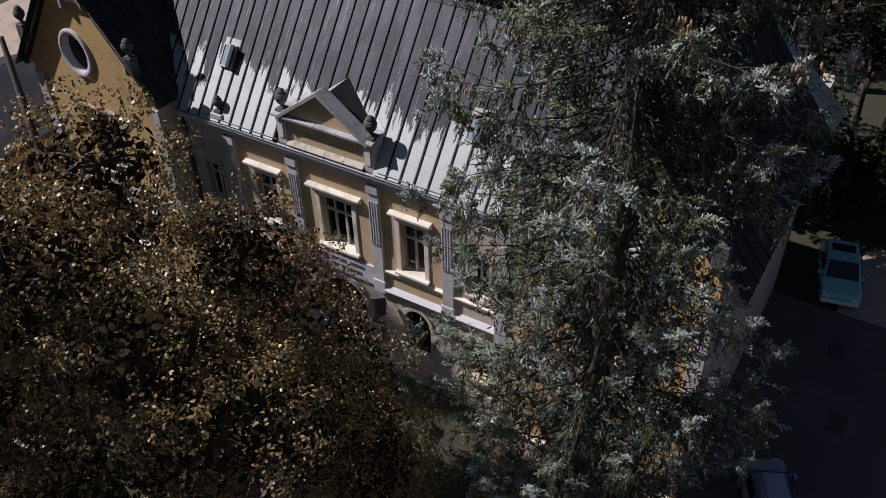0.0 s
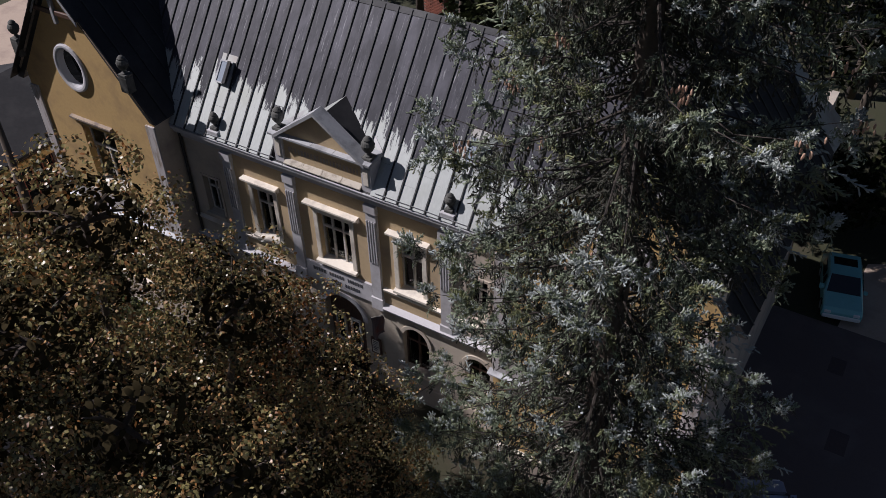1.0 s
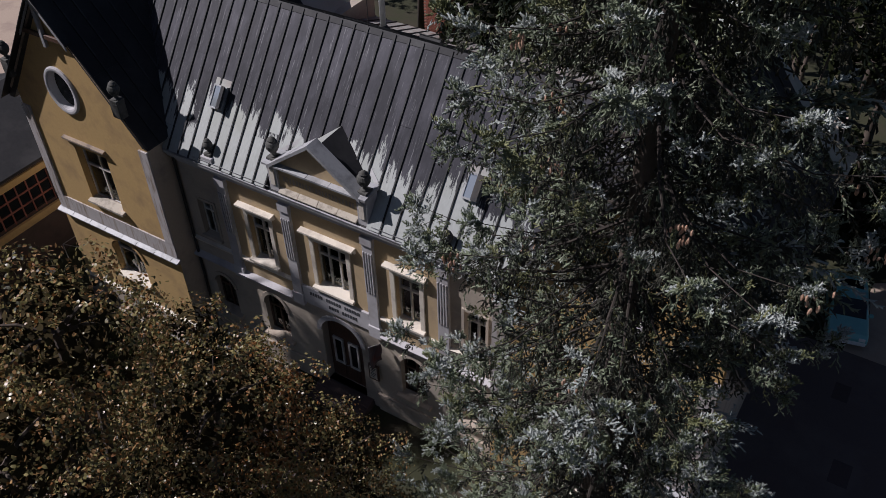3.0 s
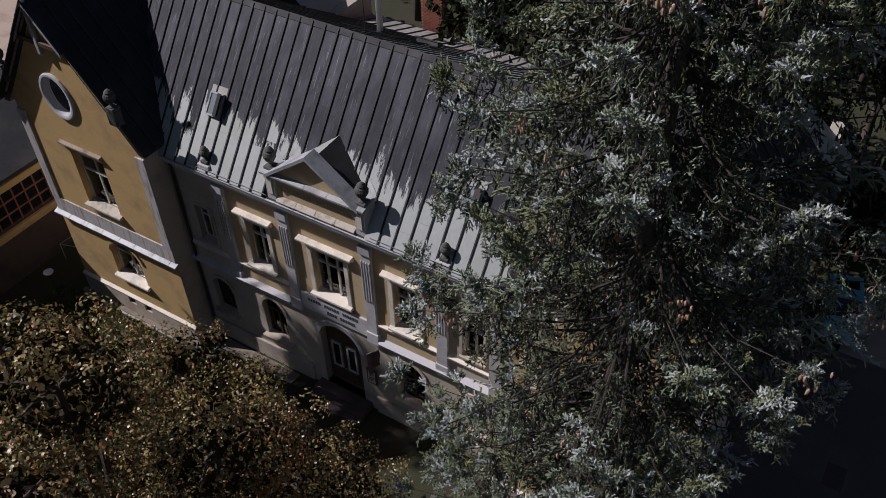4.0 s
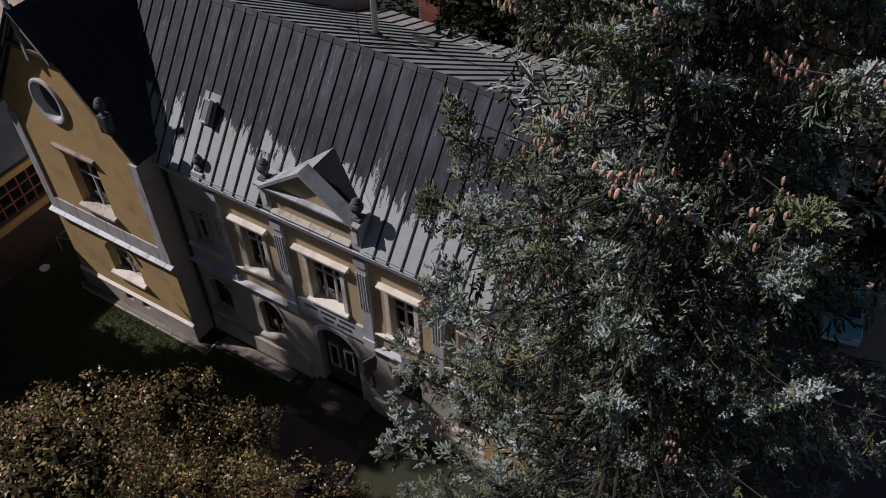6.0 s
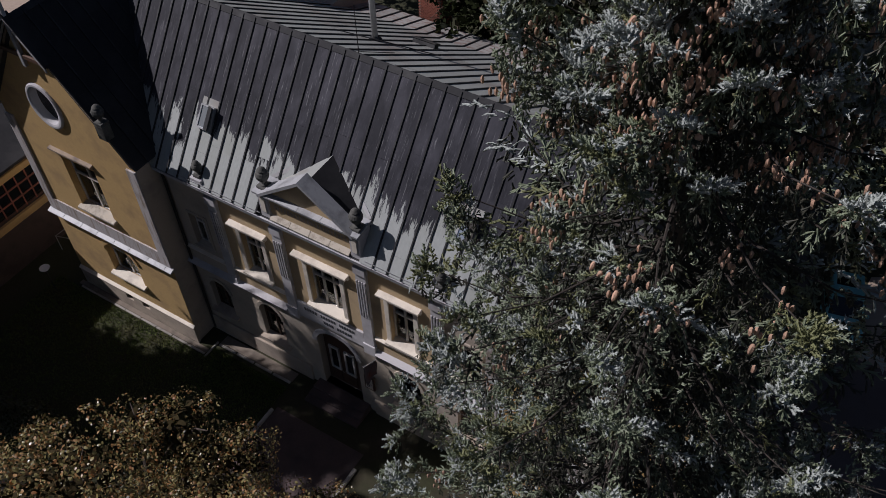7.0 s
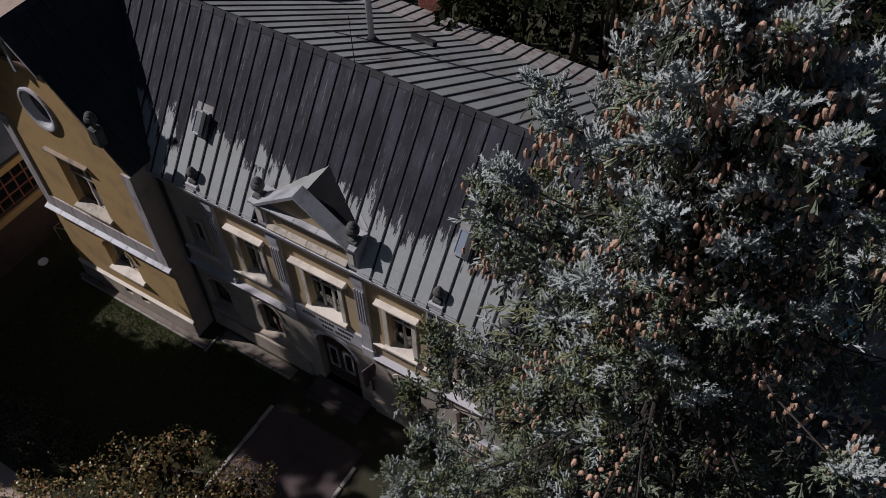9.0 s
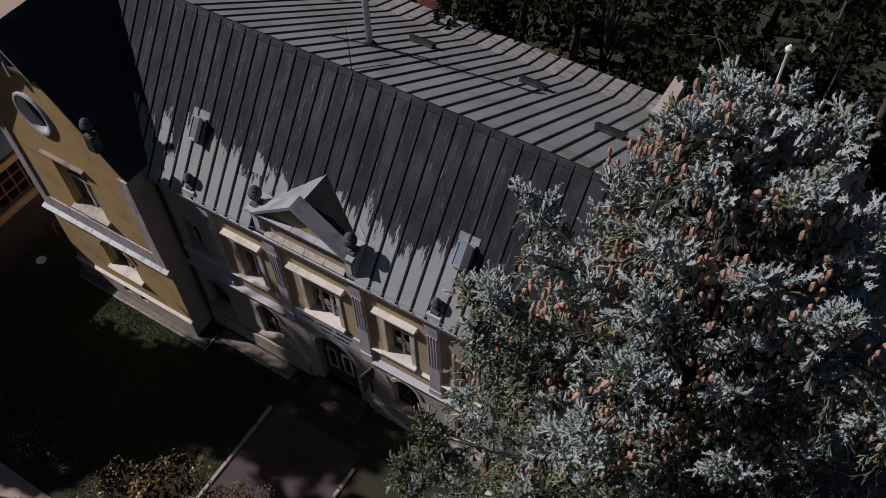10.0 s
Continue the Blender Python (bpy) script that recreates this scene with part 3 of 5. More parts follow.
for s in (-1, 1):
    xe, ze = CX + s * 2.02, 11.62
    g = Geo().add([(CX, 0.44, 12.80), (CX + s * 1.9, 0.44, 11.5), (CX + s * 1.9, 0.86, 11.5), (CX, 1.95, 12.83), (CX, 0.44, 12.72), (CX + s * 1.9, 0.44, 11.42), (CX + s * 1.9, 0.86, 11.42), (CX, 1.95, 12.75)],
                  [(0, 1, 2, 3), (7, 6, 5, 4), (0, 4, 5, 1), (1, 5, 6, 2), (2, 6, 7, 3), (3, 7, 4, 0)])
    # pale sheet paints the sunlit left slope, dark sheet the shaded right one
    part("pediment_roof", g, M["sheet_back"] if s < 0 else M["sheet_wing"], SCHOOL, "small sheet metal roof behind the pediment")
    va, vb = Vector((CX, 2.0, 12.93)), Vector((CX + s * 2.0, 0.84, 11.62))
    part("valley_flashing", Geo().add([va, va + Vector((s * 0.16, 0.03, 0.06)), vb + Vector((s * 0.16, 0.03, 0.06)), vb, va + Vector((0, 0.05, -0.05)), va + Vector((s * 0.16, 0.08, 0.01)), vb + Vector((s * 0.16, 0.08, 0.01)), vb + Vector((0, 0.05, -0.05))],
                                      [(0, 1, 2, 3), (7, 6, 5, 4), (0, 4, 5, 1), (1, 5, 6, 2), (2, 6, 7, 3), (3, 7, 4, 0)]), M["pale_metal"], SCHOOL, "pale flashing in the valley")
    g = Geo().add([(CX, -0.14, 13.13), (CX + s * 0.001, -0.14, 12.98), (xe, -0.14, ze - 0.12), (xe, -0.14, ze + 0.02), (CX, 0.44, 13.13), (CX + s * 0.001, 0.44, 12.9), (xe, 0.44, ze - 0.2), (xe, 0.44, ze + 0.02)],
                  [(0, 1, 2, 3), (7, 6, 5, 4), (0, 4, 5, 1), (1, 5, 6, 2), (2, 6, 7, 3), (3, 7, 4, 0)])
    part("raking_cornice", g, M["flashing"], SCHOOL)

URN = [(0.17, 0.0), (0.19, 0.05), (0.11, 0.1), (0.09, 0.18), (0.2, 0.28), (0.29, 0.45), (0.31, 0.6), (0.25, 0.74), (0.17, 0.8), (0.2, 0.86), (0.12, 0.95), (0.05, 1.0)]


def urn(x, y, z, s=0.8):
    g = Geo().lathe(x, y, [(r * s, h * s) for r, h in URN], 16, z + 0.12)
    g.box(x - 0.26 * s, x + 0.26 * s, y - 0.26 * s, y + 0.26 * s, z, z + 0.13, 0.015)
    part("urn", g, M["stone"], SCHOOL, "dark weathered stone urn on a block")


urn(-0.72, 0.28, 11.68)
urn(3.22, 0.28, 11.68)
for x in (-4.0, 6.5):
    part("parapet_block", Geo().box(x - 0.28, x + 0.28, -0.02, 0.5, 10.4, 10.72, 0.02), M["grey_plaster"], SCHOOL, "small parapet block carrying an urn")
    urn(x, 0.22, 10.71, 0.62)

# ---- wings (the second mirrors the first) ----
ZR, SL = 16.1, 1.3


def wing(flip):
    X = (lambda x: x) if not flip else (lambda x: 2 * CX - x)
    span = lambda a, b: (min(X(a), X(b)), max(X(a), X(b)))
    y = -0.77
    xm = -10.2
    o1, o2 = span(-10.95, -9.05), span(-10.72, -8.84)
    ov = span(-11.1, -9.7)
    w0, w1 = span(-13.5, -6.3)
    crest = lambda x: 15.9 - SL * abs(x - X(xm))
    zo = (11.25, 12.95)
    g = wall_with_openings(w0, w1, 0, 10.9, y, y + 0.5, [(*o1, 6.6, 9.35, None), (*o2, 2.45, 4.6, 3.9)])
    # gable over the eaves, with the oval
    ox, oz, ra, rb = sum(ov) / 2, sum(zo) / 2, (ov[1] - ov[0]) / 2, (zo[1] - zo[0]) / 2
    for xa, xb in ((w0 + 0.001, ov[0]), (ov[1], w1 - 0.001)):
        g.prism([(xa, 10.9), (xb, 10.9), (xb, max(crest(xb), 10.91)), (xa, max(crest(xa), 10.91))], "y", y, y + 0.5)
    g.box(ov[0], ov[1], y, y + 0.5, 10.9, zo[0])
    g.prism([(ov[0], zo[1]), (ov[1], zo[1]), (ov[1], crest(ov[1])), (X(xm), 15.9), (ov[0], crest(ov[0]))], "y", y, y + 0.5)
    a = np.linspace(0, 2 * math.pi, 33)
    for i in range(32):
        c0, c1 = (math.cos(a[i]), math.sin(a[i])), (math.cos(a[i + 1]), math.sin(a[i + 1]))
        e = [((ra if abs(c[0]) >= abs(c[1]) else ra * abs(c[0]) / abs(c[1])) * (1 if c[0] > 0 else -1), (rb if abs(c[1]) >= abs(c[0]) else rb * abs(c[1]) / abs(c[0])) * (1 if c[1] > 0 else -1)) for c in (c0, c1)]
        g.prism([(ox + ra * c0[0], oz + rb * c0[1]), (ox + ra * c1[0], oz + rb * c1[1]), (ox + e[1][0], oz + e[1][1]), (ox + e[0][0], oz + e[0][1])], "y", y + 0.003, y + 0.5)
    part("wing_wall", g, M["ochre"], SCHOOL, "ochre plastered gable wall of the wing")
    oval = part("oval_window", Geo().prism([(ox + ra * 1.02 * math.cos(b), oz + rb * 1.02 * math.sin(b)) for b in a[:-1]], "y", y + 0.27, y + 0.30), M["dark_glass"], SCHOOL, "dark oval attic window with pale surround")
    g = Geo()
    v = [(ox + (ra + e) * math.cos(b), yy, oz + (rb + e) * math.sin(b)) for b in a[:-1] for e, yy in ((-0.02, y + 0.26), (-0.02, y - 0.07), (0.06, y - 0.1), (0.14, y - 0.1), (0.2, y - 0.06), (0.2, y + 0.004))]
    g.add(v, [(i * 6 + k, i * 6 + (k + 1) % 6, ((i + 1) % 32) * 6 + (k + 1) % 6, ((i + 1) % 32) * 6 + k) for i in range(32) for k in range(6)])
    part("surround", g, M["grey_plaster"], oval)
    wn = sash(*o1, 6.6, 9.35, y + 0.3, 2, 0.62)
    sill(wn, o1[0] - 0.1, o1[1] + 0.12, 6.62, y, 0.2, "stained")
    hood(wn, o1[0] - 0.42, o1[1] + 0.1, 9.72, y, 0.16, "weathered")
    wn = sash(*o2, 2.45, 4.6, y + 0.3, 2, 0.62)
    sill(wn, o2[0] - 0.12, o2[1] + 0.12, 2.46, y, 0.2)
    arch_ring(wn, *o2, 3.9, 4.6, y, 0.18, "ochre")
    for s in ((-13.5, -13.06), (-6.74, -6.3)):
        pa, pb = span(*s)
        # streaks here hold both plaster wear and dappled twig shadows
        part("corner_pilaster", Geo().box(pa - 0.02, pb + 0.02, y - 0.08, y + 0.01, 5.96, 10.6, 0.01), M["streaked"], SCHOOL, "worn grey plaster corner pilaster")
    ba, bb = span(-13.52, -6.28)
    part("belt", Geo().box(ba, bb, y - 0.06, y + 0.01, 5.18, 5.95, 0.01), M["streaked"], SCHOOL, "grey plaster belt under the upper windows")
    x = ba - 0.12
    while x < bb + 0.1:
        w = min(random.uniform(0.9, 1.15), bb + 0.12 - x)
        part("belt_cover", Geo().prism([(y - 0.24, 5.02), (y - 0.24, 5.07), (y + 0.0, 5.17), (y + 0.0, 5.04)], "x", x, x + w - 0.02), M["flashing"], SCHOOL)
        x += w
    part("belt_moulding", Geo().prism([(y + 0.01, 4.82), (y - 0.1, 4.9), (y - 0.22, 5.015), (y + 0.01, 5.015)], "x", ba, bb), M["plinth"], SCHOOL)
    g = wall_with_openings(ba - 0.03, bb + 0.03, 0, 1.1, y - 0.1, y + 0.02, [(X(-10.35) - 0.22, X(-10.35) + 0.22, 0.62, 0.98, None), (X(-9.3) - 0.22, X(-9.3) + 0.22, 0.62, 0.98, None)])
    part("plinth", g, M["plinth"], SCHOOL, "rendered plinth with small cellar vents")
    part("plinth_cap", Geo().prism([(y - 0.14, 1.1), (y - 0.14, 1.13), (y + 0.0, 1.22), (y + 0.0, 1.1)], "x", ba - 0.05, bb + 0.05), M["cream"], SCHOOL)
    # dark sheets in place of the shade inside the vents
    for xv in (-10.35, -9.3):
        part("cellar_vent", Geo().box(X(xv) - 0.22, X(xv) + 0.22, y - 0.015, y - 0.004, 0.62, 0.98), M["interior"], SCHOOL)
    # side and back walls
    for xs in ((-13.5, -13.0), (-6.8, -6.302)):
        sa, sb = span(*xs)
        part("side_wall", Geo().box(sa, sb, y + 0.5, 14.3, 0, 10.9), M["beige"], SCHOOL)
    ra_, rb_ = span(-6.304, -6.294)
    part("return_wall", Geo().box(ra_, rb_, y + 0.02, YM - 0.02, 0, 10.8), M["beige"], SCHOOL, "beige-grey plastered return of the wing")
    part("back_wall", Geo().box(w0, w1, 13.8, 14.298, 0, 9.4), M["ochre"], SCHOOL)
    # raking edge of the gable, corner shoulders and their urns
    for s in (-1, 1):
        f = lambda d: X(xm + s * d)
        for k in range(5):
            d0, d1 = 0.72 * k + 0.02, 0.72 * (k + 1)
            v = []
            for yy in (y - 0.09, y + 0.02):
                for d, h in ((d0, 0.0), (d1, 0.0), (d1, -0.22), (d0, -0.22)):
                    v.append((f(d), yy, 15.92 - SL * d + h * 0.5 + 0.12))
            part("rake_cover", Geo().add(v, [(0, 1, 2, 3), (7, 6, 5, 4), (0, 4, 5, 1), (1, 5, 6, 2), (2, 6, 7, 3), (3, 7, 4, 0)]), M["weathered"], SCHOOL)
        xu = f(3.1)
        part("shoulder", Geo().box(xu - 0.22, xu + 0.22, y - 0.26, y + 0.1, 12.0, 12.66, 0.02), M["stone"], SCHOOL, "stone shoulder block on the gable")
        urn(xu, y - 0.06, 12.64, 0.75)
    # timber hood in the gable top
    zc = 14.45
    hw = (15.92 - zc) / SL
    timber = part("gable_timber", Geo().box(X(xm) - hw, X(xm) + hw, y - 0.2, y - 0.1, zc, zc + 0.2, 0.02), M["brown_wood"], SCHOOL, "dark timber truss with pale boards in the gable top")
    part("king_post", Geo().box(X(xm) - 0.09, X(xm) + 0.09, y - 0.22, y - 0.08, zc - 0.35, 16.9, 0.02), M["flashing"], timber)
    for s in (-1, 1):
        v = []
        for yy in (y - 0.26, y - 0.2):
            for d, h in ((0.0, 0.1), (hw + 0.15, 0.1), (hw + 0.15, -0.14), (0.0, -0.14)):
                v.append((X(xm + s * d), yy, 16.1 - SL * d + h))
        part("barge_board", Geo().add(v, [(0, 1, 2, 3), (7, 6, 5, 4), (0, 4, 5, 1), (1, 5, 6, 2), (2, 6, 7, 3), (3, 7, 4, 0)]), M["flashing"], timber)
        v = []
        for yy in (y - 0.28, y + 0.02):
            for d, h in ((0.0, 0.08), (hw + 0.2, 0.08), (hw + 0.2, 0.0), (0.0, 0.0)):
                v.append((X(xm + s * d), yy, 16.22 - SL * d + h))
        part("hood_roof", Geo().add(v, [(0, 1, 2, 3), (7, 6, 5, 4), (0, 4, 5, 1), (1, 5, 6, 2), (2, 6, 7, 3), (3, 7, 4, 0)]), M["sheet_wing"], timber)
    part("drainpipe", Geo().tube([(X(-6.14), 0.16, 10.2), (X(-6.14), 0.2, 9.6), (X(-6.14), 0.2, 0.15)], [0.06] * 3, 8), M["dark_metal"], SCHOOL)


wing(False)
wing(True)
part("back_wall", Geo().box(-6.3, 8.8, 13.8, 14.3, 0, 9.2), M["ochre"], SCHOOL)
# unseen floors and corridor wall behind the panes, in the darkened colour
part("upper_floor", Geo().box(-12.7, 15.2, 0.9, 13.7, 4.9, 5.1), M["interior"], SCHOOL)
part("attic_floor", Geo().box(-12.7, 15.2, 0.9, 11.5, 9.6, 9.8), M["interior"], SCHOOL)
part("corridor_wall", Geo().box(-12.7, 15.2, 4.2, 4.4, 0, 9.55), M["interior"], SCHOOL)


# ---- roofs: a deck and seamed sheets on it ----
def sheet(width, run, rise, lift=0.02, kink=None):
    """A tray of sheet metal going up a slope along y, with a standing seam on one side."""
    n = math.hypot(run, rise)
    ny, nz = -rise / n, run / n
    g = Geo()
    prof = [(0, 0), (run, rise)] if kink is None else [(0, 0), kink, (run, rise)]
    for (ya, za), (yb, zb) in zip(prof, prof[1:]):
        v = [(0, ya, za), (width, ya, za), (width, yb, zb), (0, yb, zb)]
        g.add([*v, *[(p[0], p[1] + ny * lift, p[2] + nz * lift) for p in v]], [(3, 2, 1, 0), (4, 5, 6, 7), (0, 1, 5, 4), (1, 2, 6, 5), (2, 3, 7, 6), (3, 0, 4, 7)])
    return g


def rib(run, rise, a=0.027, h=0.065, kink=None):
    n = math.hypot(run, rise)
    ny, nz = -rise / n, run / n
    g = Geo()
    prof = [(0, 0), (run, rise)] if kink is None else [(0, 0), kink, (run, rise)]
    for (ya, za), (yb, zb) in zip(prof, prof[1:]):
        v = [(-a, ya, za), (a, ya, za), (a, yb, zb), (-a, yb, zb)]
        g.add([*v, *[(p[0], p[1] + ny * h, p[2] + nz * h) for p in v]], [(3, 2, 1, 0), (4, 5, 6, 7), (0, 1, 5, 4), (1, 2, 6, 5), (2, 3, 7, 6), (3, 0, 4, 7)])
    return g


def slope(deck, x0, x1, width, y0, z0, run, rise, mat, cuts, m=Matrix(), gap=(0, 0, 0)):
    """Sheets side by side from x0 to x1, each in lengths cut at about the given shares of the slope."""
    def cut(first):
        own = [first, *[cu + random.uniform(-0.12, 0.12) for cu in cuts if cu > first + 0.13], 1]
        return [(a, sheet(width - 0.01, run * (b - a) - 0.003, (rise * (b - a)) - 0.003 * rise / run).mesh("roof_sheet", mat)) for a, b in zip(own, own[1:])]

    kinds = [cut(0) for k in range(5)]
    short = [cut(gap[2]) for k in range(2)] if gap[2] else kinds
    seams = {f: rib(run * (1 - f), rise * (1 - f)).mesh("seam", M["seam"]) for f in {0, gap[2]}}
    x = x0
    while x < x1 - 0.05:
        held = gap[0] < x + width / 2 < gap[1]
        for a, me in random.choice(short if held else kinds):
            o = new("roof_sheet", me)
            o.parent = deck
            o.matrix_basis = m @ pose(x, y0 + run * a, z0 + rise * a + random.uniform(-0.002, 0.004))
        f = gap[2] if gap[0] < x < gap[1] else 0
        o = new("seam", seams[f])
        o.parent = deck
        o.matrix_basis = m @ pose(x, y0 + run * f, z0 + rise * f)
        x += width


W = 0.635
front_deck = part("roof", Geo().prism([(-0.04, 10.36), (4.0, 15.48), (4.0, 15.3), (0.3, 10.36)], "x", -9.8, 12.3), M["dark_metal"], SCHOOL, "steep seamed metal roof, dark paint flaked pale above the eaves")
slope(front_deck, -9.72, -1.7, 0.535, -0.06, 10.42, 4.06, 5.12, M["sheet_front"], [0.22, 0.55])
slope(front_deck, -1.695, 12.0, 0.565, -0.06, 10.42, 4.06, 5.12, M["sheet_front"], [0.22, 0.55], gap=(-1.0, 3.5, 0.17))
back_deck = part("roof", Geo().prism([(4.0, 15.48), (14.4, 9.1), (14.4, 8.9), (4.0, 15.3)], "x", -9.8, 12.3), M["dark_metal"], SCHOOL, "pale grey-green seamed metal roof slope")
turn = Matrix.Translation((0, 0, 0)) @ pose(2.5, 0, 0, 0, 0, 180)
slope(back_deck, -9.52, 12.0, W, -12.7, 10.17, 8.7, 5.35, M["sheet_back"], [0.3, 0.62], turn)
slope(back_deck, -9.52, 12.0, W, -14.45, 9.55, 1.76, 0.63, M["sheet_eave"], [], turn)
part("ridge_cap", Geo().prism([(3.86, 15.42), (4.0, 15.6), (4.16, 15.47), (4.16, 15.42), (4.0, 15.52), (3.86, 15.37)], "x", -9.8, 12.3), M["seam"], front_deck)
for s, lab in ((-1, "dark seamed roof of the wing"), (1, "dark seamed roof of the wing")):
    xr = CX + s * 11.45
    deck = part("wing_roof", Geo().prism([(xr - 4.05, ZR - SL * 4.05 - 0.1), (xr, ZR - 0.07), (xr + 4.05, ZR - SL * 4.05 - 0.1), (xr + 3.7, ZR - SL * 4.05 - 0.1), (xr, ZR - 0.4), (xr - 3.7, ZR - SL * 4.05 - 0.1)], "y", -0.8, 9.6), M["dark_metal"], SCHOOL, lab)
    for q in (0, 1):
        m = pose(xr, 0, 0, 0, 0, 90 if q == 0 else -90)
        slope(deck, -0.85 if q == 0 else -9.6, 9.6 if q == 0 else 0.85, W, -4.05, ZR - SL * 4.05 - 0.04, 4.05, SL * 4.05, M["sheet_wing"], [0.4], m)
    part("ridge_cap", Geo().prism([(xr - 0.15, ZR - 0.15), (xr, ZR + 0.05), (xr + 0.15, ZR - 0.15)], "y", -0.8, 9.6), M["seam"], deck)
    zr, ze = ZR - 0.05, ZR - SL * 4.05 - 0.05
    hipg = Geo().add([(xr, 9.6, zr), (xr - 4.05, 9.6, ze), (xr + 4.05, 9.6, ze), (xr - 4.05, 14.5, 9.3), (xr + 4.05, 14.5, 9.3), (xr, 9.6, 9.0)],
                     [(0, 1, 3), (0, 3, 4), (0, 4, 2), (1, 5, 2, 4, 3), (0, 5, 1), (0, 2, 5)])
    part("hip", hipg, M["sheet_back"], deck, "hipped rear end of the wing roof")
part("finial", Geo().tube([(13.0, 9.4, 15.9), (13.0, 9.4, 17.5)], [0.05, 0.04], 6).lathe(13.0, 9.4, [(0.05, 17.45), (0.1, 17.48), (0.12, 17.58), (0.05, 17.7)], 10), M["white"], SCHOOL, "thin roof pole with a white cap")


# roof lights, flue, stakes and wires
def on_front(x, y):
    return 10.42 + (y + 0.06) * 5.12 / 4.06


def on_back(y):
    return 15.52 - (y - 4.0) * 5.35 / 8.7


def skylight(x, y, w=0.62, l=0.9):
    """A roof light on the front slope, its lid propped a little open."""
    tilt = math.degrees(math.atan2(5.12, 4.06))
    s = thing("skylight", "small propped-open metal roof light on the seamed roof", "skylight", at=(0, 0, 0))
    s.matrix_basis = pose(x, y, on_front(x, y), tilt, 0, 0)
    fr = Geo()
    fr.box(0, 0.06, 0, l, 0, 0.16).box(w - 0.06, w, 0, l, 0, 0.16).box(0.06, w - 0.06, 0, 0.06, 0, 0.16).box(0.06, w - 0.06, l - 0.06, l, 0, 0.16)
    part("curb", fr, M["flashing"], s)
    part("pane", Geo().box(0.06, w - 0.06, 0.06, l - 0.06, 0.1, 0.13), M["coated_glass"], s)
    lid = Geo().add([(w * 0.55, 0.02, 0.16), (w + 0.03, 0.02, 0.34), (w + 0.03, l, 0.34), (w * 0.55, l, 0.16), (w * 0.55, 0.02, 0.13), (w + 0.03, 0.02, 0.31), (w + 0.03, l, 0.31), (w * 0.55, l, 0.13)],
                    [(0, 1, 2, 3), (7, 6, 5, 4), (0, 4, 5, 1), (1, 5, 6, 2), (2, 6, 7, 3), (3, 7, 4, 0)])
    part("lid", lid, M["dark_metal"], s)
    part("apron", Geo().box(-0.06, w + 0.06, l, l + 0.26, 0.0, 0.045), M["sheet_back"], s)


skylight(-4.55, 1.25)
skylight(6.45, 1.25)


def hatch(x, y):
    s = thing("roof_hatch", "low grey-green metal roof hatch on the back slope", "hatch")
    s.matrix_basis = pose(x, y, on_back(y), -math.degrees(math.atan2(5.35, 8.7)), 0, 0)
    part("hatch_body", Geo().box(-0.62, 0.45, -0.16, 0.16, 0, 0.2, 0.02), M["seam"], s)
    part("hatch_lid", Geo().box(-0.66, 0.49, -0.2, 0.2, 0.2, 0.24, 0.01), M["dark_metal"], s)


for x, y in ((-0.05, 9.8), (4.75, 10.0), (8.7, 7.95)):
    hatch(x, y)
flue = thing("flue_pipe", "tall pale metal flue pipe standing on the roof", "pipe", at=(-0.71, 7.31, 13.4))
part("pipe", Geo().tube([(0, 0, 0), (0, 0, 4.8)], [0.12, 0.12], 12), M["pale_metal"], flue, smooth=True)
part("collar", Geo().lathe(0, 0, [(0.3, 0.0), (0.28, 0.1), (0.14, 0.3)], 12), M["dark_metal"], flue)
part("cowl", Geo().lathe(0, 0, [(0.05, 5.1), (0.26, 4.95), (0.24, 4.92), (0.12, 4.92)], 12), M["dark_metal"], flue)
solo("lightning_rod", Geo().tube([(1.1, 4.0, 15.5), (1.1, 4.0, 17.4)], [0.018, 0.01], 5), M["dark_metal"], "thin dark lightning rod on the ridge", "rod")
wire = Geo().tube([(-1.9, 6.4, on_back(6.4) + 0.09), (1.5, 8.4, on_back(8.4) + 0.09)], [0.022, 0.022], 5)
wire.tube([(1.1, 4.05, 15.62), (1.1, 6.0, on_back(6.0) + 0.08)], [0.015, 0.015], 5)
solo("roof_wire", wire, M["dark_metal"], "dark earthing wire lying over the roof seams", "wire")

# brick chimney behind the roof
chimney = thing("chimney", "square red brick chimney stack behind the roof", "chimney", at=(-3.3, 15.6, 0))
part("stack", Geo().box(-0.58, 0.58, -0.53, 0.53, 0, 17.2), M["mortar"], chimney)
part("crown", Geo().box(-0.7, 0.7, -0.65, 0.65, 17.2, 17.4, 0.03), M["kerb"], chimney)
brick_x = Geo().box(0, 0.25, -0.022, 0.022, 0, 0.066).mesh("brick", M["brick"])
for k in range(45):
    z = 13.6 + 0.079 * k
    off = 0.13 * (k % 2)
    for i in range(4):
        xb = -0.6 + off + 0.265 * i
        if xb + 0.25 < 0.64:
            o = new("brick", brick_x)
            o.parent = chimney
            o.matrix_basis = pose(xb, -0.54, z)
rest = Geo()
for k in range(215):
    z = 0.079 * k
    off = 0.13 * (k % 2)
    for i in range(4):
        b0 = -0.55 + off + 0.265 * i
        if b0 + 0.25 < 0.6:
            rest.box(-0.605, -0.56, b0, b0 + 0.25, z, z + 0.066).box(0.56, 0.605, b0, b0 + 0.25, z, z + 0.066)
        if k < 172 and -0.6 + off + 0.265 * i + 0.25 < 0.64:
            rest.box(-0.6 + off + 0.265 * i, -0.35 + off + 0.265 * i, -0.562, -0.518, z, z + 0.066)
tagged(part("brickwork", rest, M["brick"], chimney), kind="stuff")


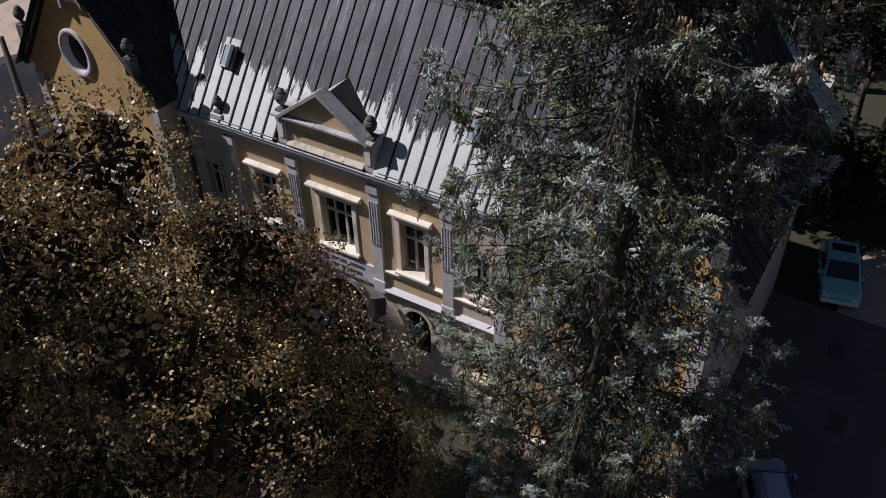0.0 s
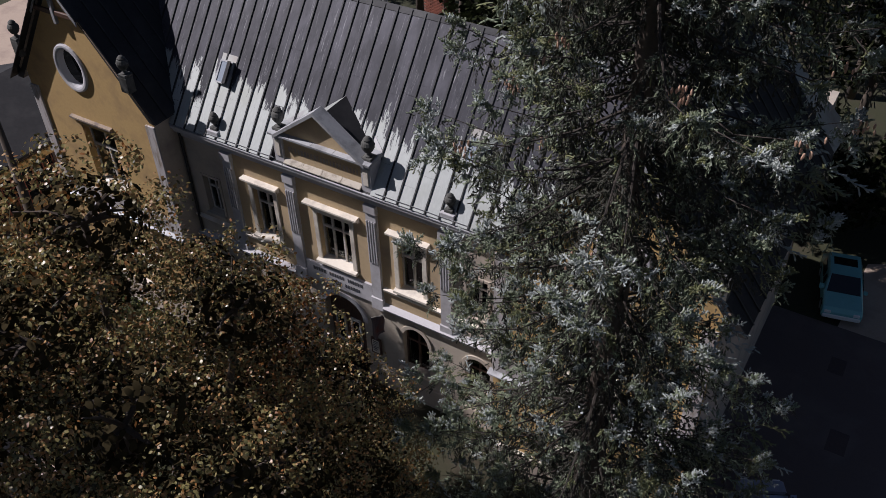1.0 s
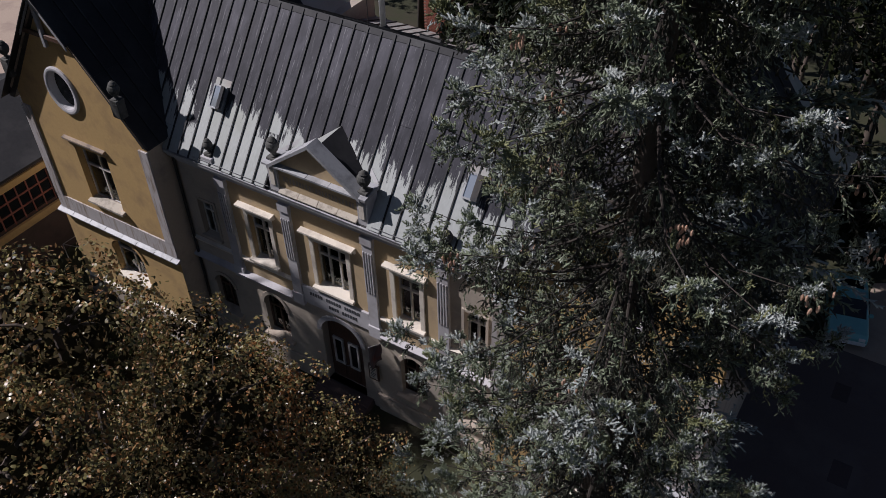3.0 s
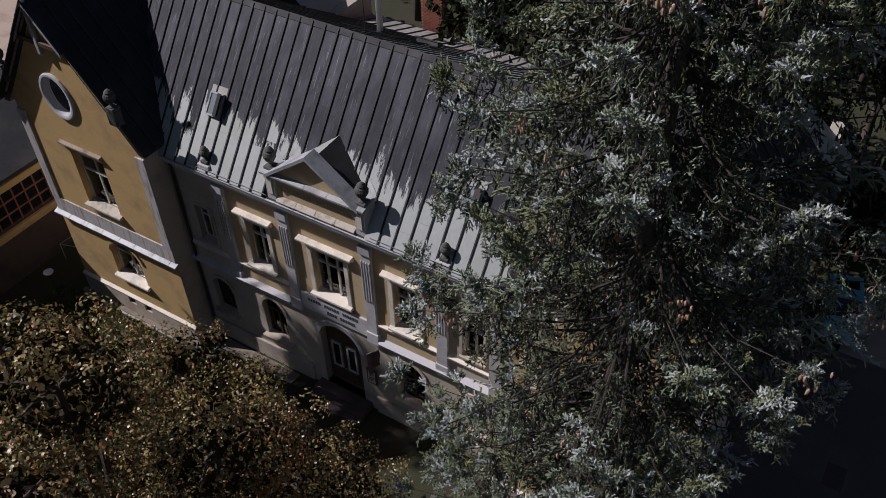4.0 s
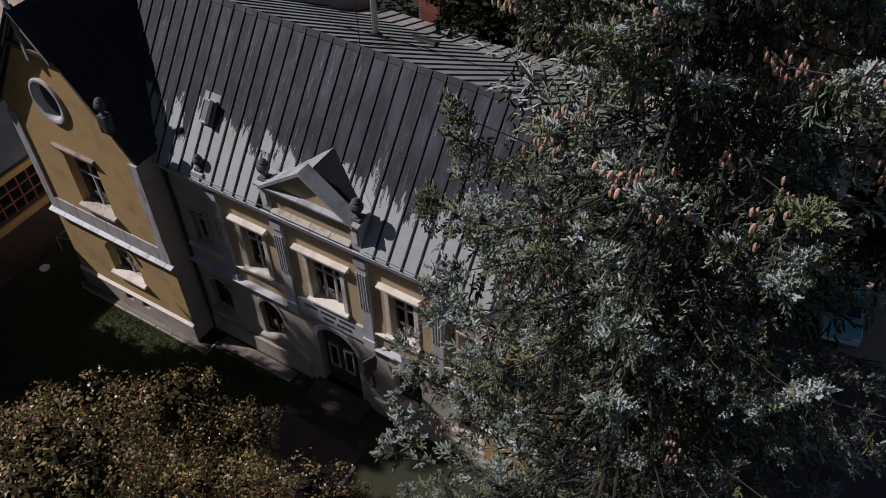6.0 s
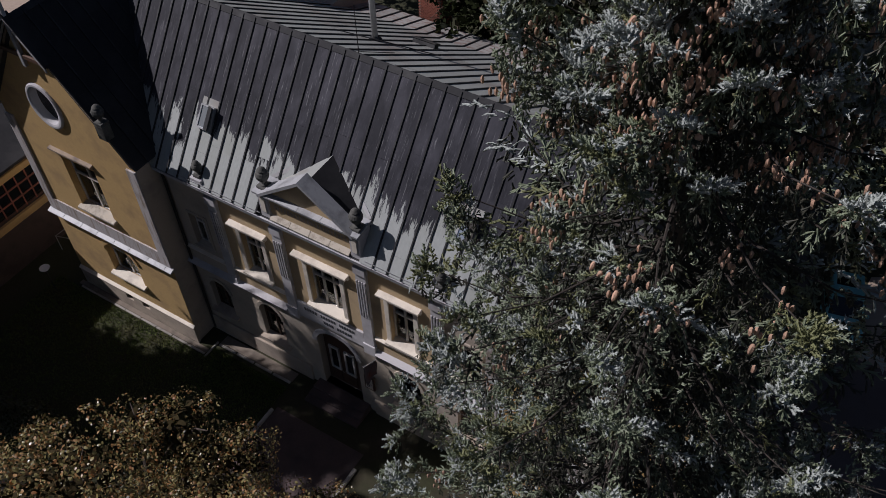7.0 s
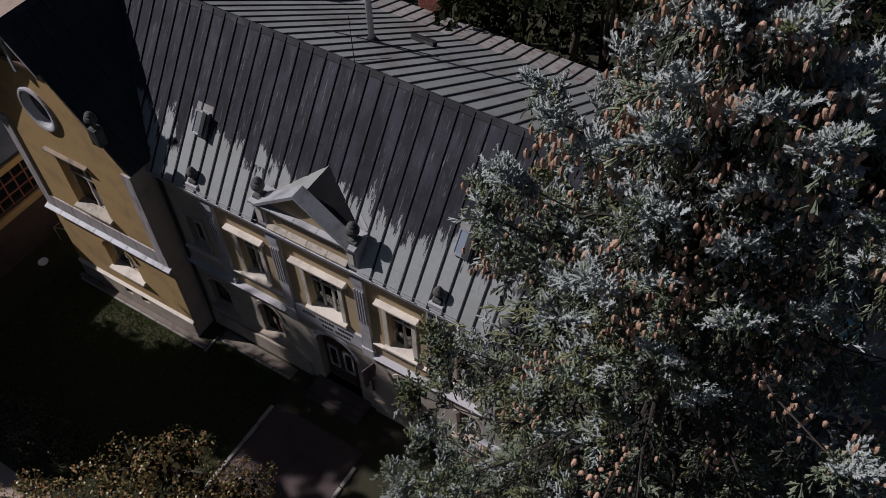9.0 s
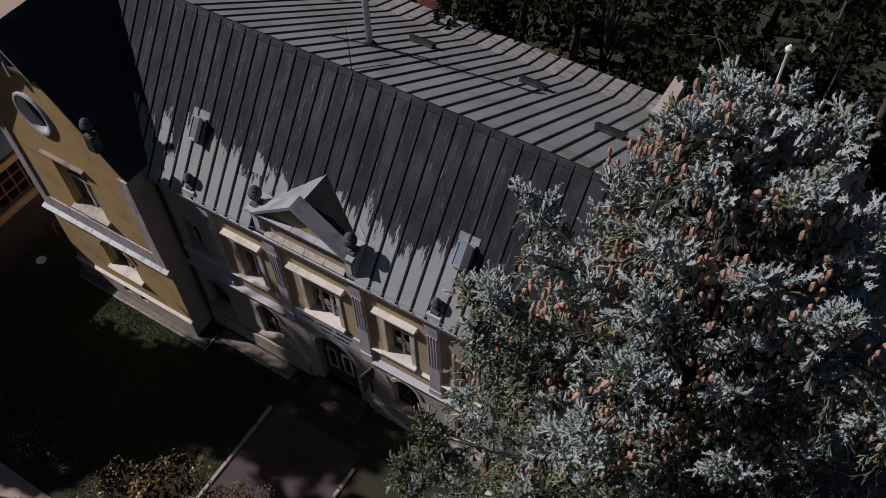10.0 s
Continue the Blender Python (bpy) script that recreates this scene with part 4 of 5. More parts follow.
# ---- details on and round the school ----
board = thing("notice_board", "dark framed notice board with a pale sheet on the wall", "notice board")
part("board_frame", Geo().box(2.62, 3.12, 0.12, 0.2, 1.95, 2.85, 0.015), M["brown_wood"], board)
part("notice", Geo().box(2.7, 3.04, 0.108, 0.122, 2.05, 2.75), M["cream"], board)
for i in range(6):
    part("text_bar", Geo().box(2.74, 3.0 - 0.05 * (i % 3), 0.1, 0.11, 2.66 - 0.1 * i, 2.7 - 0.1 * i), M["lettering"], board)
flag = thing("wall_flag", "dark drooping flag on a short slanted pole", "flag")
part("flag_pole", Geo().tube([(3.35, 0.2, 4.35), (3.45, -0.75, 5.05)], [0.02, 0.016], 6), M["pale_metal"], flag)
fv, ff = [], []
for i in range(7):
    for k in range(9):
        u, w = i / 6, k / 8
        fv.append((3.36 + 0.08 * u + 0.06 * math.sin(5 * u + 3 * w), 0.1 - 0.8 * u + 0.05 * math.sin(7 * w), 4.42 + 0.58 * u - 1.25 * w * (0.75 + 0.25 * u)))
for i in range(6):
    for k in range(8):
        a = i * 9 + k
        ff.append((a, a + 1, a + 10, a + 9))
cloth = part("cloth", Geo().add(fv, ff), worn("dark_cloth", (0.03, 0.03, 0.05), (0.05, 0.045, 0.06), (0.08, 0.02, 0.02), 0.9, 10, 2), flag)
cloth.modifiers.new("thick", "SOLIDIFY").thickness = 0.012
dish = thing("dish_antenna", "small white dish on a short post by the wall", "dish", at=(-14.4, -2.06, 0))
part("post", Geo().tube([(0, 0, 0), (0, 0, 1.6)], [0.03, 0.03], 8), M["dark_metal"], dish)
part("dish", Geo().lathe(0, 0, [(0.06, 1.6), (0.18, 1.63), (0.25, 1.72), (0.235, 1.73), (0.16, 1.66), (0.02, 1.65)], 16), M["white"], dish, smooth=True)
rail = thing("handrail", "thin dark metal handrail beside the wing", "handrail")
for x, y in ((-14.6, 0.5), (-16.3, 0.0), (-16.2, 1.4)):
    part("rail_post", Geo().tube([(x, y, 0), (x, y, 1.0)], [0.022, 0.022], 6), M["pale_metal"], rail)
part("rail", Geo().tube([(-14.6, 0.5, 1.0), (-16.3, 0.0, 1.0), (-16.2, 1.4, 1.0)], [0.022] * 3, 6), M["pale_metal"], rail)


# ---- neighbouring annexe ----
def wall_along_y(x, y0, y1, z1, wa, wb, za, zb):
    """One wall with one opening, as a single ring of faces with thickness."""
    g = Geo()
    ring = [(y0, 0), (y1, 0), (y1, z1), (y0, z1)]
    hole = [(wa, za), (wb, za), (wb, zb), (wa, zb)]
    v = [(xx, *p) for xx in (x, x - 0.4) for p in ring + hole]
    f = []
    for i in range(4):
        k = (i + 1) % 4
        f += [(i, k, 4 + k, 4 + i), (8 + i, 12 + i, 12 + k, 8 + k), (i, 8 + i, 8 + k, k), (4 + i, 4 + k, 12 + k, 12 + i)]
    return g.add(v, f)


def annexe():
    h = thing("annexe", "low neighbouring house with a big brown gridded window", "building")
    x = -17.0
    part("wall", wall_along_y(x, -6.6, 3.5, 5.6, -4.4, 1.05, 2.95, 4.95), M["brown_shaded_plaster"], h, "brown plastered wall, shade put into its dark colour")
    part("lintel", Geo().box(x - 0.02, x + 0.12, -4.7, 1.6, 4.96, 5.32, 0.02), M["ochre"], h, "ochre lintel band")
    part("sill_band", Geo().box(x - 0.02, x + 0.16, -4.7, 1.6, 2.55, 2.94, 0.02), M["ochre"], h, "ochre sill band")
    w = part("window", Geo().box(x - 0.2, x - 0.1, -4.4, 1.05, 2.95, 3.05), M["brown_wood"], h, "wide reddish-brown gridded window")
    for i in range(10):
        yy = -4.4 + 5.45 * i / 9
        part("glazing_bar", Geo().box(x - 0.2, x - 0.09, yy - 0.035, yy + 0.035, 2.95, 4.95), M["brick"], w)
    for zz in (3.6, 4.25, 4.9):
        part("glazing_bar", Geo().box(x - 0.2, x - 0.095, -4.4, 1.05, zz - 0.035, zz + 0.035), M["brick"], w)
    for i in range(9):
        part("pane", Geo().box(x - 0.17, x - 0.15, -4.38 + 0.605 * i, -3.82 + 0.605 * i, 3.0, 4.9), M["dark_glass"], w)
    part("end_wall", Geo().box(x - 9, x - 0.4, 3.1, 3.5, 0, 5.6), M["brown_shaded_plaster"], h)
    part("end_wall", Geo().box(x - 9, x - 0.4, -6.6, -6.2, 0, 5.6), M["brown_shaded_plaster"], h)
    part("rear_wall", Geo().box(x - 9, x - 8.6, -6.2, 3.1, 0, 5.6), M["brown_shaded_plaster"], h)
    part("roof", Geo().prism([(x - 9.4, 5.6), (x + 0.3, 5.6), (x + 0.3, 5.72), (x - 4.5, 7.4), (x - 9.4, 5.72)], "y", -7.0, 3.9), M["sheet_wing"], h)


annexe()


# flat reddish slabs stand in for two faint flecks of light
solo("paving_patch", Geo().box(19.1, 19.75, 10.5, 11.5, 0.0, 0.026), M["paving"], "dull reddish patch standing in for a sun fleck in the dark yard", "paving", kind="structure")
solo("paving_patch", Geo().box(19.95, 20.7, 6.2, 7.4, 0.0, 0.026), M["paving"], "dull reddish patch standing in for a sun fleck in the dark yard", "paving", kind="structure")


# ---- parked cars ----
def car(name, label, paint, m, length, width, height, van=False):
    c = thing(name, label, "car", group="parked cars")
    c.matrix_basis = m
    L, H = length / 2, height
    if van:
        prof = [(-L, 0.35), (-L, H * 0.55), (-L + 0.12, H * 0.96), (-L + 0.3, H), (L - 1.35, H), (L - 0.75, H * 0.62), (L - 0.1, H * 0.5), (L, H * 0.4), (L, 0.35)]
    else:
        prof = [(-L, 0.35), (-L, H * 0.6), (-L + 0.25, H * 0.66), (-L + 0.55, H * 0.97), (-L + 0.9, H), (L - 1.75, H * 0.98), (L - 1.05, H * 0.64), (L - 0.15, H * 0.55), (L, H * 0.42), (L, 0.35)]
    g = Geo()
    n = len(prof)
    rows = [(-1.0, 0.90), (-0.93, 0.985), (-0.8, 1.0), (0.8, 1.0), (0.93, 0.985), (1.0, 0.90)]
    v = []
    for s, k in rows:
        for x, z in prof:
            tuck = 1 - (0.5 if van else 0.16) * max(0, z / H - 0.58) / 0.42
            v.append((x * (0.985 if abs(s) == 1 else 1), s * width / 2 * tuck, 0.3 + (z - 0.3) * k))
    f = [(r * n + i, r * n + i + 1, (r + 1) * n + i + 1, (r + 1) * n + i) for r in range(len(rows) - 1) for i in range(n - 1)]
    f += [tuple(range(n)), tuple(range((len(rows) - 1) * n, len(rows) * n))]
    f += [(r * n + n - 1, r * n, (r + 1) * n, (r + 1) * n + n - 1) for r in range(len(rows) - 1)]
    body = part("body", g.add(v, f), paint, c)
    iw = 5 if not van else 4
    (xa, za), (xb, zb) = prof[iw], prof[iw + 1]
    k = 0.42 * width
    part("windscreen", Geo().add([(xa + 0.03, -k * 0.86, za + 0.012), (xa + 0.03, k * 0.86, za + 0.012), (xb, k, zb + 0.03), (xb, -k, zb + 0.03), (xa + 0.03, -k * 0.86, za - 0.02), (xa + 0.03, k * 0.86, za - 0.02), (xb, k, zb), (xb, -k, zb)],
                                 [(0, 1, 2, 3), (7, 6, 5, 4), (0, 4, 5, 1), (1, 5, 6, 2), (2, 6, 7, 3), (3, 7, 4, 0)]), M["dark_glass"], c)
    for s in (-1, 1):
        y0, y1 = s * (width / 2 - 0.012), s * (width / 2 * 0.9 + 0.0)
        for a, b in ((-L + 0.75, -0.1), (0.0, xa + 0.25)):
            q = [(a, y0, H * 0.62), (b, y0, H * 0.62), (b - 0.12, y1, H * 0.88), (a + 0.12, y1, H * 0.88)]
            part("side_window", Geo().add([*q, *[(p[0], p[1] + s * 0.025, p[2] + 0.01) for p in q]], [(0, 1, 2, 3), (7, 6, 5, 4), (0, 4, 5, 1), (1, 5, 6, 2), (2, 6, 7, 3), (3, 7, 4, 0)]), M["dark_glass"], c)
        part("headlight", Geo().box(L - 0.1, L + 0.02, s * width * 0.36 - 0.14, s * width * 0.36 + 0.14, H * 0.36, H * 0.46, 0.02), M["white"], c)
        part("mirror", Geo().box(xb - 0.35, xb - 0.2, s * width * 0.5, s * (width * 0.5 + 0.17), H * 0.6, H * 0.7, 0.02), paint, c)
        for x in (-L + 0.75, L - 0.8):
            wh = part("wheel", Geo().prism([(x + 0.31 * math.cos(b), 0.31 + 0.31 * math.sin(b)) for b in np.linspace(0, 2 * math.pi, 19)[:-1]], "y", s * width * 0.5 - s * 0.2, s * width * 0.5 + s * 0.005), M["rubber"], c)
            part("rim", Geo().prism([(x + 0.2 * math.cos(b), 0.31 + 0.2 * math.sin(b)) for b in np.linspace(0, 2 * math.pi, 13)[:-1]], "y", s * width * 0.5, s * width * 0.5 + s * 0.015), M["pale_metal"], wh)
    for s in (-1, 1):
        part("bumper", Geo().box(s * L - 0.06, s * L + 0.06, -width * 0.47, width * 0.47, 0.3, 0.5, 0.03), M["white"], c)
    return c


hatchback = car("parked_car", "small pale teal hatchback parked on the lane edge", M["teal_paint"], pose(18.45, 15.6, 0.02, 0, 0, 283), 3.9, 1.72, 1.5)
part("sunroof", Geo().box(-1.05, -0.5, -0.52, 0.52, 1.47, 1.512, 0.01), M["dark_glass"], hatchback)
car("parked_van", "silver-blue van parked in the shaded yard", M["silver_paint"], pose(19.2, 0.95, 0.02, 0, 0, 117), 4.4, 1.65, 1.7, True)

# ---- trees ----
LEAF = np.array([(0, 0, 0), (0.24, 0.3, 0.05), (0.3, 0.72, -0.02), (0, 1.0, -0.1), (-0.3, 0.72, -0.02), (-0.24, 0.3, 0.05)]) - np.array([0, 0.5, 0])
LEAF_F = np.array([(0, 1, 5), (1, 2, 4), (1, 4, 5), (2, 3, 4)])


def leaf_points(lobes, density, rng, squash=0.85, depth=0.35):
    """Leaf places in uneven shells round the lobes' centres, in small sprays."""
    P, D, I = [], [], []
    for i, (x, y, z, r) in enumerate(lobes):
        n = int(density * r * r)
        c = rng.normal(size=(n, 3))
        c /= np.linalg.norm(c, axis=1, keepdims=True)
        bumps = sum(np.sin(c @ rng.normal(size=3) * k + rng.uniform(0, 6)) for k in (2.2, 3.7, 6.0, 9.0)) * 0.07
        rad = r * (1 + bumps - np.abs(rng.normal(0, depth, n)) * 0.55)
        q = np.array((x, y, z)) + c * rad[:, None] * np.array((1, 1, squash))
        m = 7
        sp = np.repeat(q, m, 0) + rng.normal(0, 0.14, (n * m, 3))
        P.append(sp)
        D.append(np.repeat(c, m, 0) + rng.normal(0, 0.75, (n * m, 3)) + np.array((0, 0, 0.35)))
        I.append(np.full(n * m, i))
    return np.concatenate(P), np.concatenate(D), np.concatenate(I)


def clump_points(lobes, density, rng):
    """Leaves on round clumps that sit on the lobes, and large dim leaves (marked -1), shade put into their colour, that
    close the crown inside.
    """
    P, D, I = [], [], []
    for i, (x, y, z, r) in enumerate(lobes):
        r -= 0.25
        n = int(density * r * r)
        c = rng.normal(size=(n, 3))
        c /= np.linalg.norm(c, axis=1, keepdims=True)
        mid = np.array((x, y, z)) + c * (r * rng.uniform(0.72, 1.04, n))[:, None] * np.array((1, 1, 0.9))
        rad = rng.uniform(0.16, 0.42, n)
        m = 50
        e = rng.normal(size=(n * m, 3)) + np.repeat(c, m, 0) * 0.5
        e /= np.linalg.norm(e, axis=1, keepdims=True)
        P.append(np.repeat(mid, m, 0) + e * (np.repeat(rad, m) * rng.uniform(0.55, 1.1, n * m))[:, None] * np.array((1, 1, 0.75)))
        D.append(e + rng.normal(0, 0.6, (n * m, 3)) + np.array((0, 0, 0.3)))
        I.append(np.full(n * m, i))
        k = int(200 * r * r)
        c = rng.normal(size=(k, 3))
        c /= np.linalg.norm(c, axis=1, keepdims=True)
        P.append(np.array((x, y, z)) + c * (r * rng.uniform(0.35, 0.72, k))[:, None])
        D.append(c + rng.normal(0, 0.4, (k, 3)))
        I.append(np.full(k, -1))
    return np.concatenate(P), np.concatenate(D), np.concatenate(I)


PLAIN_LEAF = np.array([(0, -0.5, 0), (0.36, 0.05, 0.06), (0, 0.5, -0.06), (-0.36, 0.05, 0.06)])
PLAIN_F = np.array([(0, 1, 2), (0, 2, 3)])


def broadleaf(name, label, base, lobes, mats, weights, density, size, seed, trunk_r=0.35, rust=None, group="", plain=False):
    rng = np.random.default_rng(seed)
    rnd = random.Random(seed)
    tree = thing(name, label, "tree", group=group)
    top = max(l[2] for l in lobes)
    fork = min(l[2] for l in lobes) * 0.6
    bx, by = base
    g = Geo().tube([(bx, by, -0.2), (bx + 0.1, by, fork * 0.5), (bx, by + 0.1, fork), (bx + 0.2, by, (fork + top) / 2), (bx + 0.2, by + 0.2, top)], [trunk_r * 1.3, trunk_r, trunk_r * 0.85, trunk_r * 0.5, 0.04], 10)
    part("trunk", g, M["bark"], tree, smooth=True)
    for x, y, z, r in lobes:
        z0 = min(z - 0.8, fork + rnd.uniform(0, 0.5) * (z - fork))
        mid = ((bx + x) / 2 + rnd.uniform(-0.4, 0.4), (by + y) / 2 + rnd.uniform(-0.4, 0.4), (z0 + z) / 2)
        g = Geo().tube([(bx + 0.1, by, z0), mid, (x, y, z)], [trunk_r * 0.42, trunk_r * 0.28, trunk_r * 0.14], 6)
        for k in range(6):
            d = Vector((rnd.gauss(0, 1), rnd.gauss(0, 1), rnd.gauss(0.3, 0.8))).normalized() * r * (0.6 if rust is not None else 0.95)
            g.tube([(x, y, z), (x + d.x * 0.5, y + d.y * 0.5, z + d.z * 0.5 + 0.1), (x + d.x, y + d.y, z + d.z)], [trunk_r * 0.12, trunk_r * 0.07, 0.01], 5)
        part("limb", g, M["bark"], tree)
    P, D, I = clump_points(lobes, density, rng) if rust is not None else leaf_points(lobes, density, rng)
    slot = rng.choice(len(weights), size=len(P), p=weights)
    if rust is not None:
        near = np.linalg.norm(P - np.array(rust[:3]), axis=1) < rust[3] * rng.uniform(0.5, 1.1, len(P))
        slot[near & (rng.random(len(P)) < 0.75)] = 2
    grow = rng.uniform(size * 0.7, size * 1.3, len(P))
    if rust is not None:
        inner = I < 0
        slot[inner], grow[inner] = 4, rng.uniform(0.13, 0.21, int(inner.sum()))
    me = scatter_mesh("leaves", PLAIN_LEAF if plain else LEAF, PLAIN_F if plain else LEAF_F, mats, P, frames_along(D, rng), grow, slot)
    o = new("crown", me)
    o.parent = tree
    tagged(o, kind="stuff")
    return tree


# high lobes near y -17.5 lie out of view, added to shade the crown
OAK_LOBES = [(8.3, -13.6, 20.3, 1.7), (9.6, -12.2, 17.9, 1.7), (6.4, -12.3, 17.6, 1.7), (9.5, -11.1, 16.1, 1.6), (5.75, -9.5, 15.15, 1.3), (4.85, -10.0, 15.3, 1.05), (6.7, -9.9, 14.2, 1.6), (9.6, -9.6, 10.4, 2.1), (9.0, -8.6, 7.6, 2.0), (10.8, -11.0, 11.5, 2.1), (8.0, -9.5, 6.0, 2.0), (6.8, -9.0, 14.2, 1.05), (8.6, -8.8, 12.7, 1.1),
             (9.3, -9.1, 12.4, 1.6), (8.1, -7.8, 9.0, 1.3), (10.7, -15.5, 18.9, 1.8), (12.0, -15.4, 18.1, 1.7), (9.0, -15.4, 19.6, 1.9), (6.5, -14.8, 18.4, 2.0), (4.4, -12.8, 15.6, 1.8), (3.4, -15.2, 16.6, 2.1),
             (6.2, -11.2, 13.0, 2.3), (4.6, -10.6, 11.0, 1.9), (8.0, -12.0, 14.2, 2.4), (10.5, -12.8, 14.5, 2.2), (6.5, -16.0, 15.0, 2.7), (10.2, -16.6, 16.0, 2.3), (7.5, -17.4, 19.0, 2.2), (6.5, -17.7, 22.0, 2.2), (8.3, -18.0, 21.2, 2.0), (4.8, -16.8, 20.8, 2.2), (5.6, -9.3, 9.8, 2.0)]
broadleaf("oak_tree", "large autumn oak with olive, brown and rust leaves", (6.4, -13.6), OAK_LOBES, OAK, [0.50, 0.28, 0.07, 0.15], 30, 0.070, 3, 0.42, (10.3, -11.8, 17.4, 1.3))

# shrubs by the front lane, and the dark trees behind the school
broadleaf("shrub", "dense dull green shrub in the shade by the lane", (-8.0, -8.2), [(-8.2, -8.4, 1.2, 1.1), (-7.0, -8.0, 1.0, 1.0), (-9.2, -7.9, 0.9, 0.9)], DARK_LEAF, [0.3, 0.5, 0.2], 130, 0.11, 8, 0.06, group="shrubs")
broadleaf("shrub", "dense dull green shrub in the shade by the lane", (-11.5, -8.6), [(-11.6, -8.6, 1.1, 1.0), (-10.6, -8.3, 0.9, 0.9), (-12.7, -8.2, 0.8, 0.8)], DARK_LEAF, [0.3, 0.5, 0.2], 130, 0.11, 9, 0.06, group="shrubs")
rnd = random.Random(21)
BEHIND = [(6, 24, 8), (12, 26, 9), (18, 27, 9), (24, 30, 11), (0, 25, 9), (-7, 24, 9), (30, 27, 11), (9, 33, 11), (15, 35, 12), (21, 37, 12), (3, 34, 11), (-4, 35, 12), (28, 38, 13), (-14, 30, 12),
          (9, 43, 13), (17, 45, 14), (26, 47, 14), (1, 44, 13), (-20, 23, 11), (36, 36, 13), (-28, 16, 10), (-30, 30, 12), (-10, 45, 14), (24.5, 22.5, 7), (30, 20, 8), (36, 25, 9), (15.8, 20.5, 6), (20, 22.5, 7), (16.5, 24, 8)]
# four tall trees added to shade the garden behind
BEHIND += [(4.5, 17.6, 16), (9, 18, 16), (13.2, 18.2, 15), (0, 18, 16)]
for i, (x, y, h) in enumerate(BEHIND):
    # far crowns are lifted to throw shade on what stands below
    lift = 1.8 if y > 23 else 1.0
    lobes = [(x + rnd.uniform(-2.6, 2.6), y + rnd.uniform(-2.6, 2.6), h * lift * rnd.uniform(0.3 * lift, 0.92), rnd.uniform(1.5, 2.4)) for _ in range(8)]
    broadleaf("garden_tree", "dark green leafy tree behind the school, shade put into its leaf colour", (x, y), lobes, DARK_LEAF, [0.92, 0.04, 0.04], 15, 0.33, 40 + i, 0.25, group="trees behind the school", plain=True)
# trees out of view, crowns placed to shade the lawn and facade
for i, (x, y, h) in enumerate([(-22, -22, 26), (-24, -27, 27), (-19, -26, 24), (-31, -24.5, 29), (-28, -23.5, 30), (-17, -22.5, 23)]):
    lobes = [(x + rnd.uniform(-3.2, 3.2), y + rnd.uniform(-3.2, 3.2), h * rnd.uniform(0.2, 0.92), rnd.uniform(2.4, 3.3)) for _ in range(14)]
    broadleaf("street_tree", "unseen tall leafy tree added to shade the front lawn", (x, y), lobes, DARK_LEAF, [0.5, 0.3, 0.2], 12, 1.0, 90 + i, 0.35, group="trees along the front lane", plain=True)

lobes = [(-22 + rnd.uniform(-0.7, 0.7), -8.75 + rnd.uniform(-0.6, 0.6), z, rnd.uniform(0.9, 1.25)) for z in (5, 6.5, 8, 10, 12, 13.5, 15.5, 17, 19, 20.5, 22, 23.5, 25, 26.5, 28)]
lobes += [(-22 + rnd.uniform(-0.5, 0.5), -9.9 + rnd.uniform(-0.4, 0.4), z, 1.25) for z in (8.5, 10, 11.5, 14.5, 16, 18.5, 20)]
lobes += [(-22.3, -9.9, 30.2, 1.1), (-21.6, -9.8, 28.6, 1.2), (-22, -10.2, 26.5, 1.3), (-21.8, -10.0, 24, 1.3), (-22.2, -10.3, 21, 1.4), (-21.7, -10.4, 17, 1.4), (-22, -10.2, 13, 1.4)]
lobes += [(-22 + rnd.uniform(-0.5, 0.5), -7.75 + rnd.uniform(-0.25, 0.25), z, rnd.uniform(0.85, 1.05)) for z in (9.5, 11, 12.5, 14, 15.5, 17, 18.5, 20, 21.5, 23)]
lobes += [(-22 + rnd.uniform(-0.6, 0.6), -7.4 + rnd.uniform(-0.9, 0.7), z, rnd.uniform(0.3, 0.5)) for z in (23.5, 24.2, 25, 25.6, 26.3, 27, 27.8, 28.5)]
broadleaf("street_tree", "unseen tall leafy tree added to shade the front lawn", (-22, -8.75), lobes, DARK_LEAF, [0.5, 0.3, 0.2], 40, 0.36, 120, 0.3, group="trees along the front lane", plain=True)

lobes = [(-23 + rnd.uniform(-0.9, 0.9), -11.5 + rnd.uniform(-0.9, 0.8), z, rnd.uniform(1.0, 1.3)) for z in np.arange(6, 28, 0.7)]
broadleaf("street_tree", "unseen tall leafy tree added to shade the front lawn", (-23, -11.5), lobes, DARK_LEAF, [0.5, 0.3, 0.2], 30, 0.45, 121, 0.3, group="trees along the front lane", plain=True)

# unseen crown added to shade the shrubs by the lane
lobes = [(-29.5 + rnd.uniform(-3, 3), -15.3 + rnd.uniform(-1.2, 1.2), rnd.uniform(15, 24), rnd.uniform(1.2, 1.8)) for _ in range(18)]
broadleaf("street_tree", "unseen tall leafy tree added to shade the front lawn", (-29.5, -15.3), lobes, DARK_LEAF, [0.5, 0.3, 0.2], 9, 0.8, 123, 0.35, group="trees along the front lane", plain=True)

# unseen crown added to shade the ground before the entrance
lobes = [(-14 + rnd.uniform(-2, 2), -13.4 + rnd.uniform(-2.6, 2.2), rnd.uniform(17, 30), rnd.uniform(1.7, 2.3)) for _ in range(26)]
broadleaf("street_tree", "unseen tall leafy tree added to shade the front lawn", (-14, -13.4), lobes, DARK_LEAF, [0.5, 0.3, 0.2], 14, 0.9, 122, 0.35, group="trees along the front lane", plain=True)


